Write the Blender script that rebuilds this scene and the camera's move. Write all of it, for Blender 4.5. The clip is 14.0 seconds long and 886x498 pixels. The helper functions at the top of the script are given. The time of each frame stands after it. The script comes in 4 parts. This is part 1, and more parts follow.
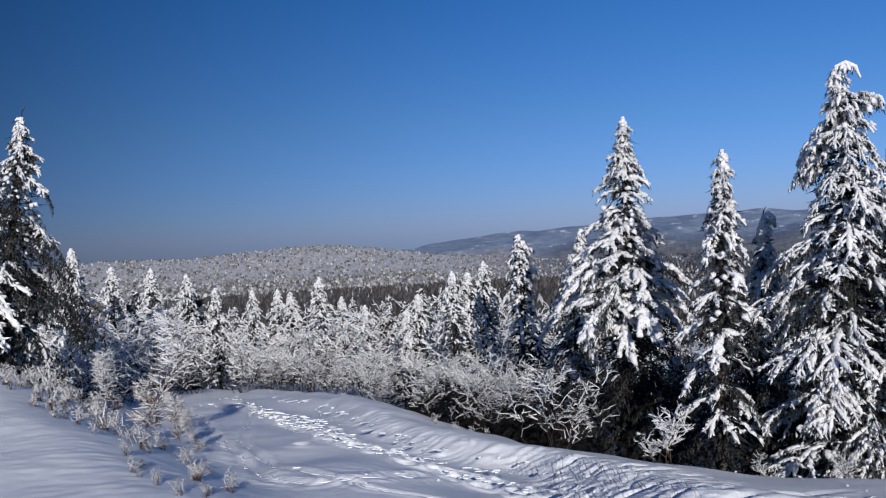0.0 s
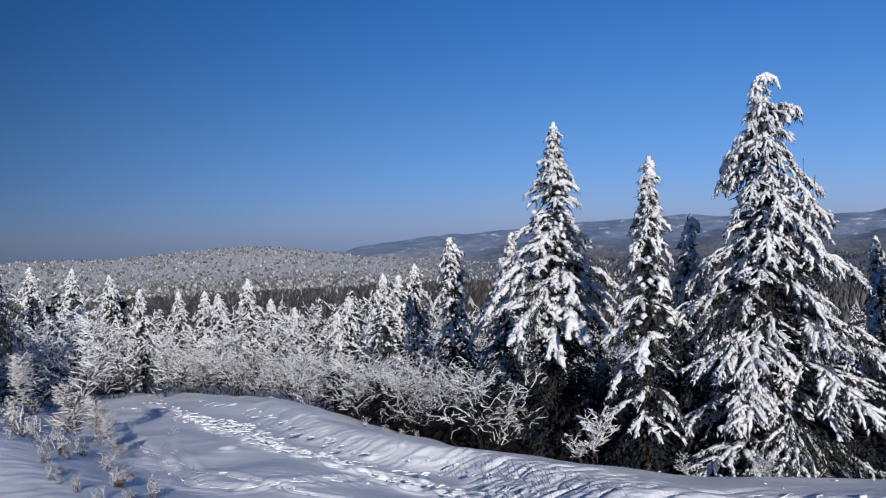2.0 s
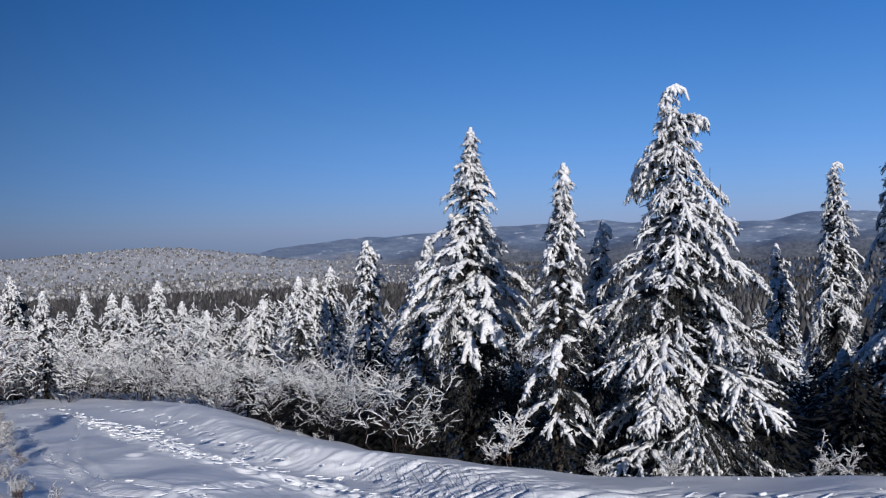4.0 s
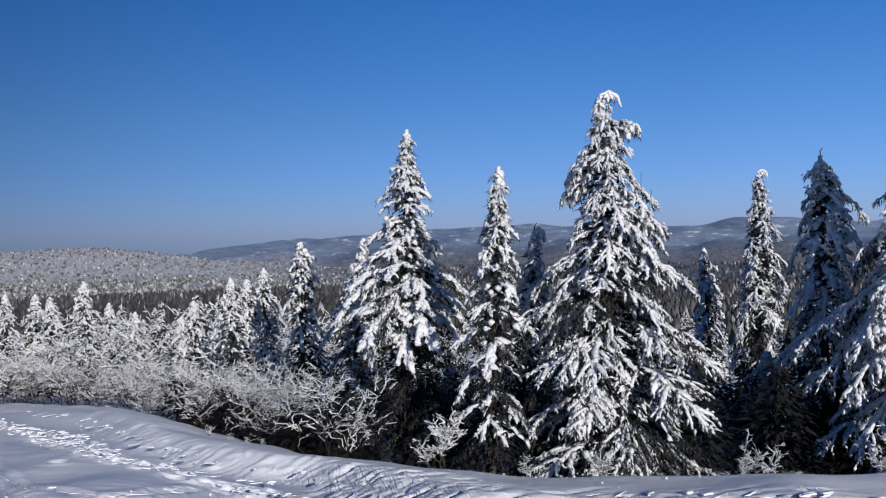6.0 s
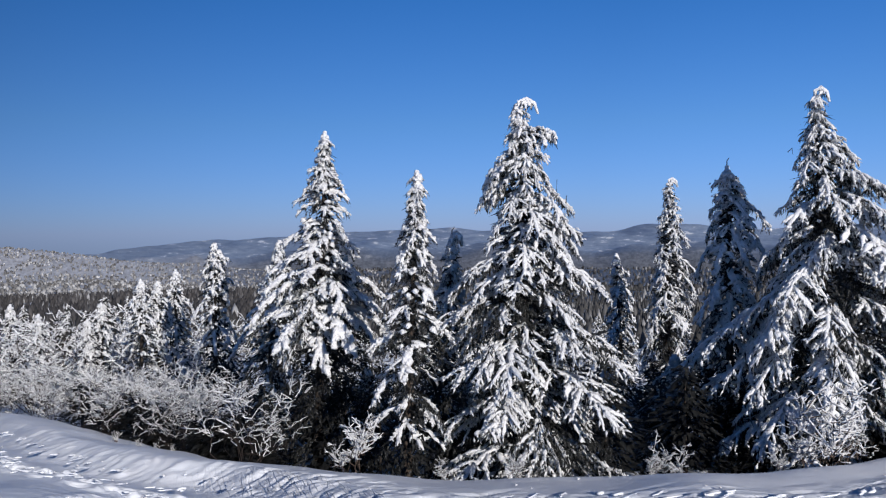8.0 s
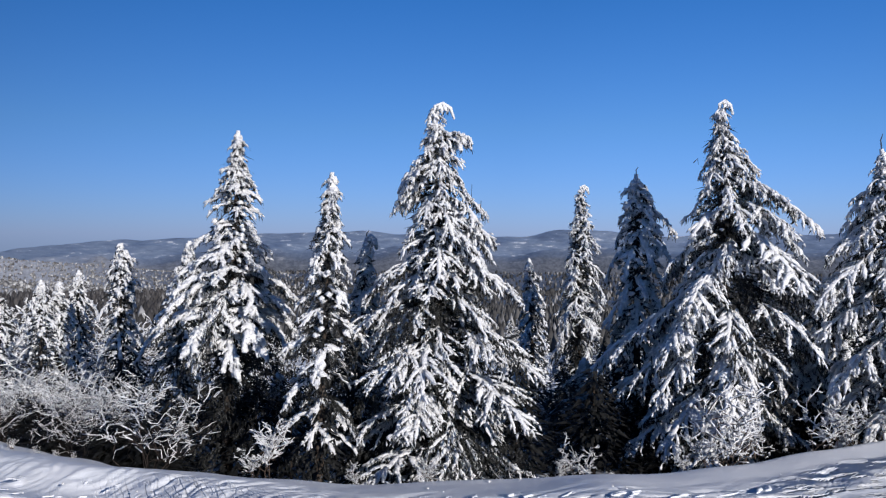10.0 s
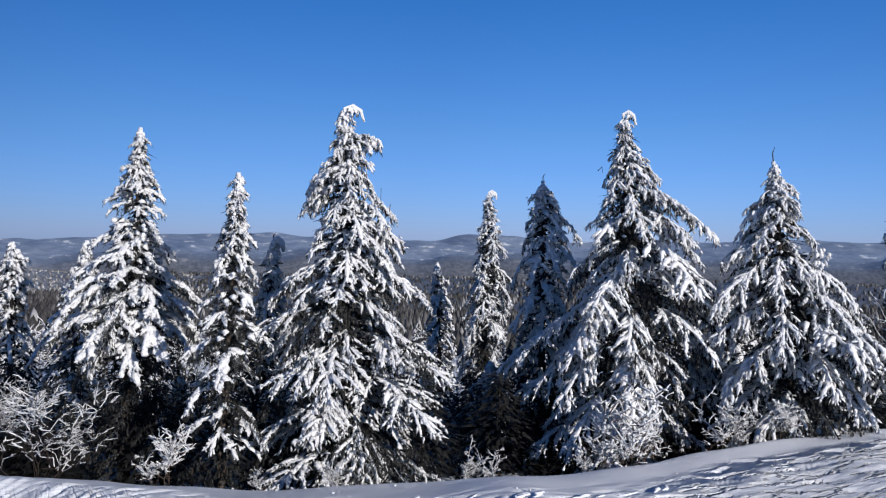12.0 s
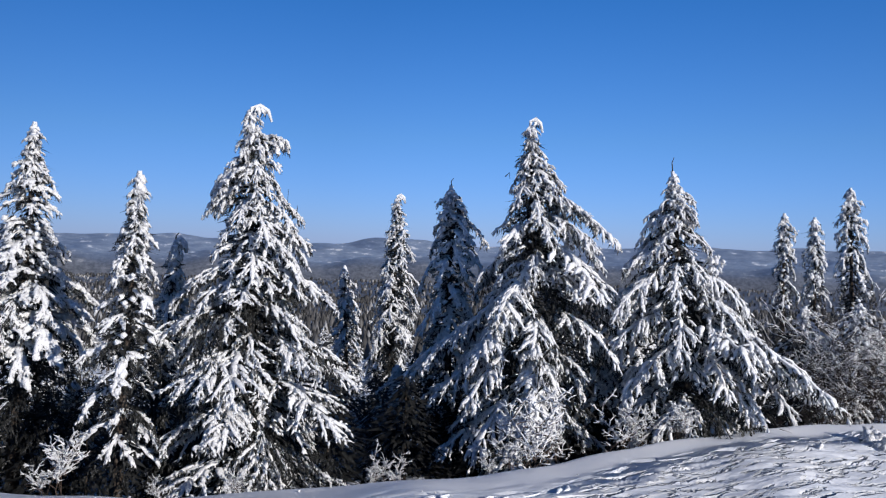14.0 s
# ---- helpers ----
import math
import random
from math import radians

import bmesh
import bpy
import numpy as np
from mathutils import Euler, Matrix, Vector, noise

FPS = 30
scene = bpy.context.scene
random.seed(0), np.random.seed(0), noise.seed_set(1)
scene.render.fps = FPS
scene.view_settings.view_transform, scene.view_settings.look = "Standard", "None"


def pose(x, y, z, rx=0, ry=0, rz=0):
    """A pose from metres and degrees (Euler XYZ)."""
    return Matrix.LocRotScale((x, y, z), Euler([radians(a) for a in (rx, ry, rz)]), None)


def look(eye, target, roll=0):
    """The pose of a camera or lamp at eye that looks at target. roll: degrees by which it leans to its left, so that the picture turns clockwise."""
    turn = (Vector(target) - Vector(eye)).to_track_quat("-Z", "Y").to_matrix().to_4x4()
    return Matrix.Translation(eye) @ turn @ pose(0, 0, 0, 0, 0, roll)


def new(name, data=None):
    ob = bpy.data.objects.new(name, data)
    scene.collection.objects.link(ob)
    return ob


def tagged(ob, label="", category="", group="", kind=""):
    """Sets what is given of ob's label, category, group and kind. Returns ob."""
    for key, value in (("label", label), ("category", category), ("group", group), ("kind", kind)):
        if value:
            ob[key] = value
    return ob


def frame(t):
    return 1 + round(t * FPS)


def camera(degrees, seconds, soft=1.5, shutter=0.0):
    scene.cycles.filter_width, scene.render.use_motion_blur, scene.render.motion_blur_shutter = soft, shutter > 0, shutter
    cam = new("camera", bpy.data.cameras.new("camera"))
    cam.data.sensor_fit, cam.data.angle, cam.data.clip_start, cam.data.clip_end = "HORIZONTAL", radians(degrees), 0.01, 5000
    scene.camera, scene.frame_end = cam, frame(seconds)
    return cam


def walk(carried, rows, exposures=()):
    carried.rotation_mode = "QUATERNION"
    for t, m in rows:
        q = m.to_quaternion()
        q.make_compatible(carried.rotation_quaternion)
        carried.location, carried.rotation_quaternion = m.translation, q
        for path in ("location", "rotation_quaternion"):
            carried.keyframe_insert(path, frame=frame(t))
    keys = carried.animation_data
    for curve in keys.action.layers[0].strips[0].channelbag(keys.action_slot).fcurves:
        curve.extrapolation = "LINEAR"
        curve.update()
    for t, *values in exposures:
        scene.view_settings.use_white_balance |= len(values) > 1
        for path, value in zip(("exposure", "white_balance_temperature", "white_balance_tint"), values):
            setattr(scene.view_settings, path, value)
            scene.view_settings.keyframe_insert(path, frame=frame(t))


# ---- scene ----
cam = camera(53.97, 14.0, soft=1.2)
EYE = 1.7
ROWS = [(0.0, 0.0, -1.3, 3.13), (0.5, -0.96, -1.31, 2.99), (1.0, -1.99, -1.33, 2.89), (1.5, -3.06, -1.34, 2.71),
        (2.0, -4.51, -1.35, 2.56), (2.5, -5.78, -1.35, 2.4), (3.0, -7.32, -1.35, 2.22), (5.5, -13.19, -1.31, 1.47),
        (6.0, -14.23, -1.3, 1.36), (6.5, -15.13, -1.27, 1.23), (7.0, -16.67, -1.24, 1.04), (7.5, -18.03, -1.21, 0.86),
        (8.0, -19.63, -1.18, 0.63), (10.5, -26.6, -0.9, -0.32), (11.0, -28.1, -0.83, -0.47), (11.5, -29.75, -0.74, -0.78),
        (12.0, -31.23, -0.67, -0.97), (12.5, -32.43, -0.6, -1.09), (13.0, -34.03, -0.51, -1.22), (13.5, -35.66, -0.41, -1.5),
        (14.0, -37.28, -0.3, -1.67)]
walk(cam, [(t, pose(0, 0, EYE, 90 + pitch, roll, yaw)) for t, yaw, pitch, roll in ROWS],
     exposures=((0.0, -0.2), (2.5, -0.2), (5.5, -0.22), (8.0, -0.15), (14.0, -0.03)))

# ---- light ----
SUN_AZ, SUN_EL = 171.0, 18.0
world = bpy.data.worlds.new("winter_sky")
scene.world = world
world.use_nodes = True
wt = world.node_tree
sky = wt.nodes.new("ShaderNodeTexSky")
sky.sky_type = "NISHITA"
sky.sun_disc = False
sky.sun_elevation, sky.sun_rotation = radians(SUN_EL), radians(SUN_AZ)
sky.altitude, sky.air_density, sky.dust_density, sky.ozone_density = 900, 1.0, 0.2, 3.0
wt.nodes["Background"].inputs["Strength"].default_value = 0.09
# a deeper blue than the plain model gives, paler and greyer at the horizon, darker towards one side
place = wt.nodes.new("ShaderNodeTexCoord")
split = wt.nodes.new("ShaderNodeSeparateXYZ")
wt.links.new(place.outputs["Generated"], split.inputs["Vector"])
tint = wt.nodes.new("ShaderNodeValToRGB")
for q, c in ((0.12, (0.27, 0.46, 0.8)), (0.27, (0.165, 0.46, 0.84)), (0.42, (0.22, 0.47, 0.8))):
    tint.color_ramp.elements.new(q).color = (*c, 1)
tint.color_ramp.elements[0].color, tint.color_ramp.elements[-1].color = (0.3, 0.42, 0.95, 1), (0.36, 0.5, 0.7, 1)
wt.links.new(split.outputs["Z"], tint.inputs["Fac"])
deep = wt.nodes.new("ShaderNodeMix")
deep.data_type, deep.blend_type = "RGBA", "MULTIPLY"
deep.inputs["Factor"].default_value = 1.0
wt.links.new(sky.outputs["Color"], deep.inputs["A"])
wt.links.new(tint.outputs["Color"], deep.inputs["B"])
wt.links.new(deep.outputs["Result"], wt.nodes["Background"].inputs["Color"])
toward = wt.nodes.new("ShaderNodeVectorMath")
toward.operation = "DOT_PRODUCT"
toward.inputs[1].default_value = (math.sin(radians(62)), math.cos(radians(62)), 0)
wt.links.new(place.outputs["Generated"], toward.inputs[0])
half = wt.nodes.new("ShaderNodeMath")
half.operation = "MULTIPLY_ADD"
half.inputs[1].default_value, half.inputs[2].default_value = 0.5, 0.5
wt.links.new(toward.outputs["Value"], half.inputs[0])
gain = wt.nodes.new("ShaderNodeValToRGB")
for q, v in ((0.33, 0.1), (0.48, 0.038), (0.92, 0.138)):
    gain.color_ramp.elements.new(q).color = (v, v, v, 1)
gain.color_ramp.elements[0].color, gain.color_ramp.elements[-1].color = (0.15, 0.15, 0.15, 1), (0.182, 0.182, 0.182, 1)
wt.links.new(half.outputs["Value"], gain.inputs["Fac"])
wt.links.new(gain.outputs["Color"], wt.nodes["Background"].inputs["Strength"])

sun_data = bpy.data.lights.new("sun", "SUN")
sun_data.energy, sun_data.angle, sun_data.color = 5.0, radians(0.53), (1.0, 0.955, 0.915)
sun = new("sun", sun_data)
sa, se = radians(SUN_AZ), radians(SUN_EL)
sun.matrix_basis = look((60 * math.sin(sa) * math.cos(se), 60 * math.cos(sa) * math.cos(se), 60 * math.sin(se)), (0, 0, 0))


# ---- materials ----
def material(name, rough=0.7):
    m = bpy.data.materials.new(name)
    m.use_nodes = True
    nt = m.node_tree
    bsdf = nt.nodes["Principled BSDF"]
    bsdf.inputs["Roughness"].default_value = rough
    bsdf.inputs["Specular IOR Level"].default_value = 0.2
    return m, nt, bsdf


def noise_node(nt, scale, detail=4, rough=0.55, coords="Object"):
    tc = nt.nodes.new("ShaderNodeTexCoord")
    n = nt.nodes.new("ShaderNodeTexNoise")
    n.inputs["Scale"].default_value, n.inputs["Detail"].default_value, n.inputs["Roughness"].default_value = scale, detail, rough
    nt.links.new(tc.outputs[coords], n.inputs["Vector"])
    return n


def ramp(nt, source, stops):
    r = nt.nodes.new("ShaderNodeValToRGB")
    while len(r.color_ramp.elements) < len(stops):
        r.color_ramp.elements.new(0.5)
    for e, (p, c) in zip(r.color_ramp.elements, stops):
        e.position, e.color = p, (*c, 1)
    nt.links.new(source, r.inputs["Fac"])
    return r


def bump(nt, bsdf, source, strength, distance):
    b = nt.nodes.new("ShaderNodeBump")
    b.inputs["Strength"].default_value, b.inputs["Distance"].default_value = strength, distance
    nt.links.new(source, b.inputs["Height"])
    old = bsdf.inputs["Normal"].links
    if old:
        nt.links.new(old[0].from_socket, b.inputs["Normal"])
    nt.links.new(b.outputs["Normal"], bsdf.inputs["Normal"])


def needle_material(name, dark, light, rime, start):
    """Needles: dark green-black, here and there silvered by rime."""
    m, nt, bsdf = material(name, 0.65)
    n, fine = noise_node(nt, 9, 3), noise_node(nt, 34, 3, 0.6)
    r = ramp(nt, n.outputs["Fac"], [(0.35, dark), (0.7, light)])
    spread = ramp(nt, fine.outputs["Fac"], [(start, (0, 0, 0)), (start + 0.12, (1, 1, 1))])
    mix = nt.nodes.new("ShaderNodeMix")
    mix.data_type = "RGBA"
    nt.links.new(spread.outputs["Color"], mix.inputs["Factor"])
    nt.links.new(r.outputs["Color"], mix.inputs["A"])
    mix.inputs["B"].default_value = (*rime, 1)
    nt.links.new(mix.outputs["Result"], bsdf.inputs["Base Color"])
    return m


def crust_material(name, bright, speck, cover):
    """Snow caked on twigs: lumpy, with needles and bark showing through in specks."""
    m, nt, bsdf = material(name, 0.6)
    a, b, c = noise_node(nt, 9, 4), noise_node(nt, 26, 4, 0.65), noise_node(nt, 60, 2)
    r = ramp(nt, b.outputs["Fac"], [(0.27, speck), (cover, tuple(v * 0.9 for v in bright)), (0.75, bright)])
    nt.links.new(r.outputs["Color"], bsdf.inputs["Base Color"])
    bump(nt, bsdf, a.outputs["Fac"], 0.7, 0.07)
    bump(nt, bsdf, b.outputs["Fac"], 0.85, 0.04)
    bump(nt, bsdf, c.outputs["Fac"], 0.6, 0.014)
    return m


SNOW_LOAD = crust_material("snow_on_boughs", (0.88, 0.88, 0.89), (0.13, 0.125, 0.12), 0.4)
FROST = crust_material("frost_on_twigs", (0.9, 0.9, 0.91), (0.3, 0.27, 0.26), 0.31)
NEEDLES = needle_material("spruce_needles", (0.01, 0.011, 0.01), (0.026, 0.026, 0.024), (0.2, 0.2, 0.205), 0.56)
# darker copy of the needles, with crown-interior shade put into the colour
SHADED_NEEDLES = needle_material("inner_needles", (0.008, 0.009, 0.009), (0.02, 0.02, 0.02), (0.1, 0.1, 0.105), 0.6)


def bark_material(name, dark, light):
    m, nt, bsdf = material(name, 0.85)
    n = noise_node(nt, 18, 5)
    r = ramp(nt, n.outputs["Fac"], [(0.3, dark), (0.7, light)])
    nt.links.new(r.outputs["Color"], bsdf.inputs["Base Color"])
    bump(nt, bsdf, n.outputs["Fac"], 0.6, 0.02)
    return m


BARK = bark_material("spruce_bark", (0.03, 0.022, 0.018), (0.09, 0.07, 0.055))
DARK_TWIG = bark_material("dark_shrub_bark", (0.02, 0.015, 0.013), (0.06, 0.045, 0.038))
RED_TWIG = bark_material("larch_bark", (0.06, 0.033, 0.024), (0.16, 0.1, 0.075))
TWIG = bark_material("shrub_bark", (0.05, 0.035, 0.028), (0.14, 0.1, 0.08))


# ---- terrain ----
EDGE_AZ = [-180, -60, -16.3, -11.8, -6.3, -3.8, -0.1, 3.6, 7.2, 10.8, 17.8, 26.0, 34.6, 39.4, 45.7, 52.8, 59.4, 64.6, 80, 180]
EDGE_EL = [-3, -7.5, -9.23, -9.67, -10.47, -11.44, -12.84, -13.9, -14.88, -15.37, -16.18, -16.08, -15.42, -15.05, -13.76, -11.85, -10.28, -9.65, -9, -3]
EDGE_R = [45, 45, 45, 38, 30, 26, 22, 19, 17, 16, 15, 15, 15, 15.5, 17, 20, 23, 26, 30, 45]
LIP_AZ = [-180, -12, 0, 10, 45, 60, 180]
LIP = [0.2, 0.3, 0.5, 1.0, 1.0, 0.7, 0.3]
# angle of the land against eye level, by bearing, for the wooded hill and for the far range
HILL_AZ = [-180, -40, -24, -21.8, -16.5, -13.4, -10.5, -8.3, -6.1, -3.2, -0.2, 4.2, 8, 14, 30, 65, 180]
HILL_EL = [-1.2, -1.0, -0.9, -0.72, -0.86, -0.69, -0.49, -0.36, -0.55, -1.09, -1.51, -1.86, -2.2, -2.3, -2.4, -2.2, -1.5]
FAR_AZ = [-180, -10, -1.7, 0.6, 3.2, 6.1, 9.4, 14.1, 16.5, 19.9, 22.5, 28.6, 31.2, 33, 35.6, 37, 41, 48.2, 52.4, 59, 64.3, 180]
FAR_EL = [-0.6, -1.3, -1.17, -0.74, -0.51, -0.41, -0.29, 0.0, 0.02, 0.19, 0.05, -0.15, -0.15, 0.35, 0.24, 0.0, -0.1, 0.05, 0.2, 0.3, 0.3, 0.0]


def rounded(xs, ys, blur=1.6):
    """A table of bearings with its corners rounded off, as a fine grid."""
    g = np.arange(-180, 180.01, 0.25)
    v = np.interp(g, xs, ys)
    k = np.exp(-0.5 * (np.arange(-24, 25) * 0.25 / blur) ** 2)
    return g, np.convolve(np.pad(v, 24, mode="edge"), k / k.sum(), "valid")


def smooth(x, lo, hi):
    u = np.clip((x - lo) / (hi - lo), 0, 1)
    return u * u * (3 - 2 * u)


def waves(x, y, seed, size):
    """Cheap smooth relief out of a few crossed sines, about -1 to 1."""
    rng = np.random.RandomState(seed)
    s = 0
    for k in range(7):
        a, f, ph = rng.rand() * 6.28, (0.5 + rng.rand() * 1.3) / size, rng.rand() * 6.28
        s = s + np.sin((x * math.cos(a) + y * math.sin(a)) * 6.28 * f + ph + 1.3 * np.sin((x * math.sin(a) - y * math.cos(a)) * 3.9 * f + ph * 2))
    return s / 4.0


ER_T, EE_T, LIP_T = rounded(EDGE_AZ, EDGE_R, 2.0), rounded(EDGE_AZ, EDGE_EL, 1.2), rounded(LIP_AZ, LIP, 3)
HILL_T, FAR_T = rounded(HILL_AZ, [e - 0.2 for e in HILL_EL], 0.8), rounded(FAR_AZ, FAR_EL, 0.6)
BANK_A, BANK_B = (-2.5, 7.6), (-8.3, 16.0)


def near_z(x, y):
    r = np.hypot(x, y) + 1e-6
    az = np.degrees(np.arctan2(x, y))
    er = np.interp(az, *ER_T)
    ez = EYE + er * np.tan(np.radians(np.interp(az, *EE_T)))
    level = 0.78 * smooth(az, 38, 50) * (1 - smooth(az, 72, 110))
    inside = ez * (r / er * (1 - level) + np.minimum(1.0, r / (0.62 * er)) * level) * smooth(r, -1.5, 4.5)
    d = np.maximum(r - er, 0)
    lip = np.interp(az, *LIP_T)
    outside = ez - lip * (1 - np.exp(-(d / 2.2) ** 2)) - 34 * (1 - np.exp(-0.125 * d / 34))
    z = np.where(r < er, inside, outside)
    bx, by = BANK_B[0] - BANK_A[0], BANK_B[1] - BANK_A[1]
    side = ((x - BANK_A[0]) * -by + (y - BANK_A[1]) * bx) / math.hypot(bx, by)
    along = ((x - BANK_A[0]) * bx + (y - BANK_A[1]) * by) / math.hypot(bx, by)
    rise = np.clip(0.45 + 0.09 * along, 0.2, 1.9)
    z = z + rise * smooth(side, -0.9 - 1.9 * rise, 0.4) * smooth(r, 3, 7) * (1 - smooth(r, 26, 42))
    return z + 0.05 * waves(x, y, 4, 5.0) * smooth(r, 3, 8) + 0.5 * waves(x, y, 9, 40) * smooth(r, 40, 90)


def far_z(x, y):
    r = np.hypot(x, y) + 1e-6
    az = np.degrees(np.arctan2(x, y))
    hill = np.interp(az, *HILL_T)
    far = np.interp(az, *FAR_T)
    fold = 0.16 * np.sin(az * 0.55 + 1.0) + 0.1 * np.sin(az * 1.37 + 2.0)
    low, mid = np.minimum(-1.05, far - 0.95) + fold, np.minimum(-0.5, far - 0.45) - 0.8 * fold
    knots = [(120, -7.0 + 0 * az), (250, -5.2 + 0 * az), (450, -4.0 + 0 * az), (800, np.minimum(-2.9, hill - 1.4)), (1500, hill), (1850, hill - 0.5 + 1.15 * np.exp(-((az - 3.7) / 1.2) ** 2)),
             (2150, low - 0.35), (2450, low), (2800, low - 0.15), (3200, mid), (3500, mid - 0.1), (4200, far), (4900, far - 0.6)]
    el = knots[0][1]
    for (r0, e0), (r1, e1) in zip(knots, knots[1:]):
        u = smooth(np.log(r), math.log(r0), math.log(r1))
        el = np.where(r > r0, e0 + (e1 - e0) * u, el)
    z = EYE + r * np.tan(np.radians(el))
    return z + waves(x, y, 12, 260) * r * 0.0011 * smooth(r, 300, 900) + (waves(x, y, 17, 600) * r * 0.0017 + waves(x, y, 19, 190) * r * 0.0006) * smooth(r, 1700, 2600)


def land_z(x, y):
    x, y = np.asarray(x, float), np.asarray(y, float)
    r = np.hypot(x, y)
    u = smooth(np.log(r + 1e-6), math.log(90), math.log(220))
    return near_z(x, y) * (1 - u) + far_z(x, y) * u


def spot(az, r):
    x, y = r * math.sin(radians(az)), r * math.cos(radians(az))
    return x, y, float(land_z(x, y))


SNOW, nt, bsdf = material("snow_cover", 0.55)
n1 = noise_node(nt, 1.2, 6)
r1 = ramp(nt, n1.outputs["Fac"], [(0.3, (0.8, 0.83, 0.88)), (0.7, (0.87, 0.88, 0.91))])
n2 = noise_node(nt, 30, 4)
n3 = noise_node(nt, 70, 6, 0.65)
n4 = noise_node(nt, 260, 4, 0.6)
geo = nt.nodes.new("ShaderNodeNewGeometry")
length = nt.nodes.new("ShaderNodeVectorMath")
length.operation = "LENGTH"
unit = nt.nodes.new("ShaderNodeVectorMath")
unit.operation = "NORMALIZE"
nt.links.new(geo.outputs["Position"], unit.inputs[0])
for node, tall in ((n3, 4.5), (n4, 1.6)):
    stretched = nt.nodes.new("ShaderNodeMapping")
    stretched.inputs["Scale"].default_value = (1.0, 1.0, tall)
    nt.links.new(unit.outputs["Vector"], stretched.inputs["Vector"])
    nt.links.new(stretched.outputs["Vector"], node.inputs["Vector"])
nt.links.new(geo.outputs["Position"], length.inputs[0])
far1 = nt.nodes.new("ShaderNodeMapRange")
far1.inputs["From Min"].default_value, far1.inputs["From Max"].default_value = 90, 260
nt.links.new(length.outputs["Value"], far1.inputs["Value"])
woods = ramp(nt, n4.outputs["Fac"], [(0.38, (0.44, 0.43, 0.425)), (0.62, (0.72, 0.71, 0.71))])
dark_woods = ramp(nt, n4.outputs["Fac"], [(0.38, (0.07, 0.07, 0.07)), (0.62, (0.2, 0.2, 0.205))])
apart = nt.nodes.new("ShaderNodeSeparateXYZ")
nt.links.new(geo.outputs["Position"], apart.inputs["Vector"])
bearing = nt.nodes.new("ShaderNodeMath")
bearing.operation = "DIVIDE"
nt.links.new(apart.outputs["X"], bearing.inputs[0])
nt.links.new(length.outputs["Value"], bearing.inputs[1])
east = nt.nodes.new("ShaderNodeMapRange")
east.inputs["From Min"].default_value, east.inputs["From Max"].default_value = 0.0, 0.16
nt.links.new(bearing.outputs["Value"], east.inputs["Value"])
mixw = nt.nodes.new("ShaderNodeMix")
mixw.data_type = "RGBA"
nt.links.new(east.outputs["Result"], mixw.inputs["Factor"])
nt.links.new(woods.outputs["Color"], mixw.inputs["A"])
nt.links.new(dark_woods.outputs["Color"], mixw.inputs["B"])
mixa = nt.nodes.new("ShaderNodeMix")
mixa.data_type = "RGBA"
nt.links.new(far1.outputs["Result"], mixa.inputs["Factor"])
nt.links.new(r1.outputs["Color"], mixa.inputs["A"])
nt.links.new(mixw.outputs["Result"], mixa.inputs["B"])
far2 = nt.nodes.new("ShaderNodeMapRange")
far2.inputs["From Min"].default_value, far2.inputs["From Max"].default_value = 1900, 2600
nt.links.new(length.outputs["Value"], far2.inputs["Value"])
# far range: forest and snow fields, with blue distance haze put into the colour
hazy_range_col = ramp(nt, n3.outputs["Fac"], [(0.35, (0.19, 0.24, 0.33)), (0.5, (0.26, 0.32, 0.42)), (0.61, (0.33, 0.39, 0.48)), (0.635, (0.78, 0.8, 0.83))])
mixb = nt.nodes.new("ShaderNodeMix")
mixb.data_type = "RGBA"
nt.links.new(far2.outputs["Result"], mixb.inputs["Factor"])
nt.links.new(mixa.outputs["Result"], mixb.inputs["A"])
nt.links.new(hazy_range_col.outputs["Color"], mixb.inputs["B"])
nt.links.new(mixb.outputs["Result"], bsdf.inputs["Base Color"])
bump(nt, bsdf, n1.outputs["Fac"], 0.25, 0.05)
bump(nt, bsdf, n2.outputs["Fac"], 0.3, 0.01)
trod = nt.nodes.new("ShaderNodeAttribute")
trod.attribute_name = "trodden"
stretch = nt.nodes.new("ShaderNodeMapping")
stretch.inputs["Scale"].default_value = (4.0, 9.0, 6.0)
where = nt.nodes.new("ShaderNodeTexCoord")
nt.links.new(where.outputs["Object"], stretch.inputs["Vector"])
clods = nt.nodes.new("ShaderNodeTexNoise")
clods.inputs["Scale"].default_value, clods.inputs["Detail"].default_value = 1.0, 5
nt.links.new(stretch.outputs["Vector"], clods.inputs["Vector"])
height = nt.nodes.new("ShaderNodeMath")
height.operation = "MULTIPLY"
nt.links.new(trod.outputs["Fac"], height.inputs[0])
nt.links.new(clods.outputs["Fac"], height.inputs[1])
bump(nt, bsdf, height.outputs["Value"], 1.0, 0.085)
# slanting cracks between the ribs of the scoured band
scoured = nt.nodes.new("ShaderNodeAttribute")
scoured.attribute_name = "scoured"
slant = nt.nodes.new("ShaderNodeMapping")
slant.inputs["Rotation"].default_value = (0, 0, radians(-38))
slant.inputs["Scale"].default_value = (5.0, 0.4, 1.0)
nt.links.new(where.outputs["Object"], slant.inputs["Vector"])
cracks = nt.nodes.new("ShaderNodeTexNoise")
cracks.inputs["Scale"].default_value, cracks.inputs["Detail"].default_value = 1.0, 2
nt.links.new(slant.outputs["Vector"], cracks.inputs["Vector"])
ribs = ramp(nt, cracks.outputs["Fac"], [(0.38, (1, 1, 1)), (0.41, (0, 0, 0)), (0.45, (1, 1, 1)), (0.52, (0.9, 0.9, 0.9)), (0.55, (0, 0, 0)), (0.59, (1, 1, 1))])
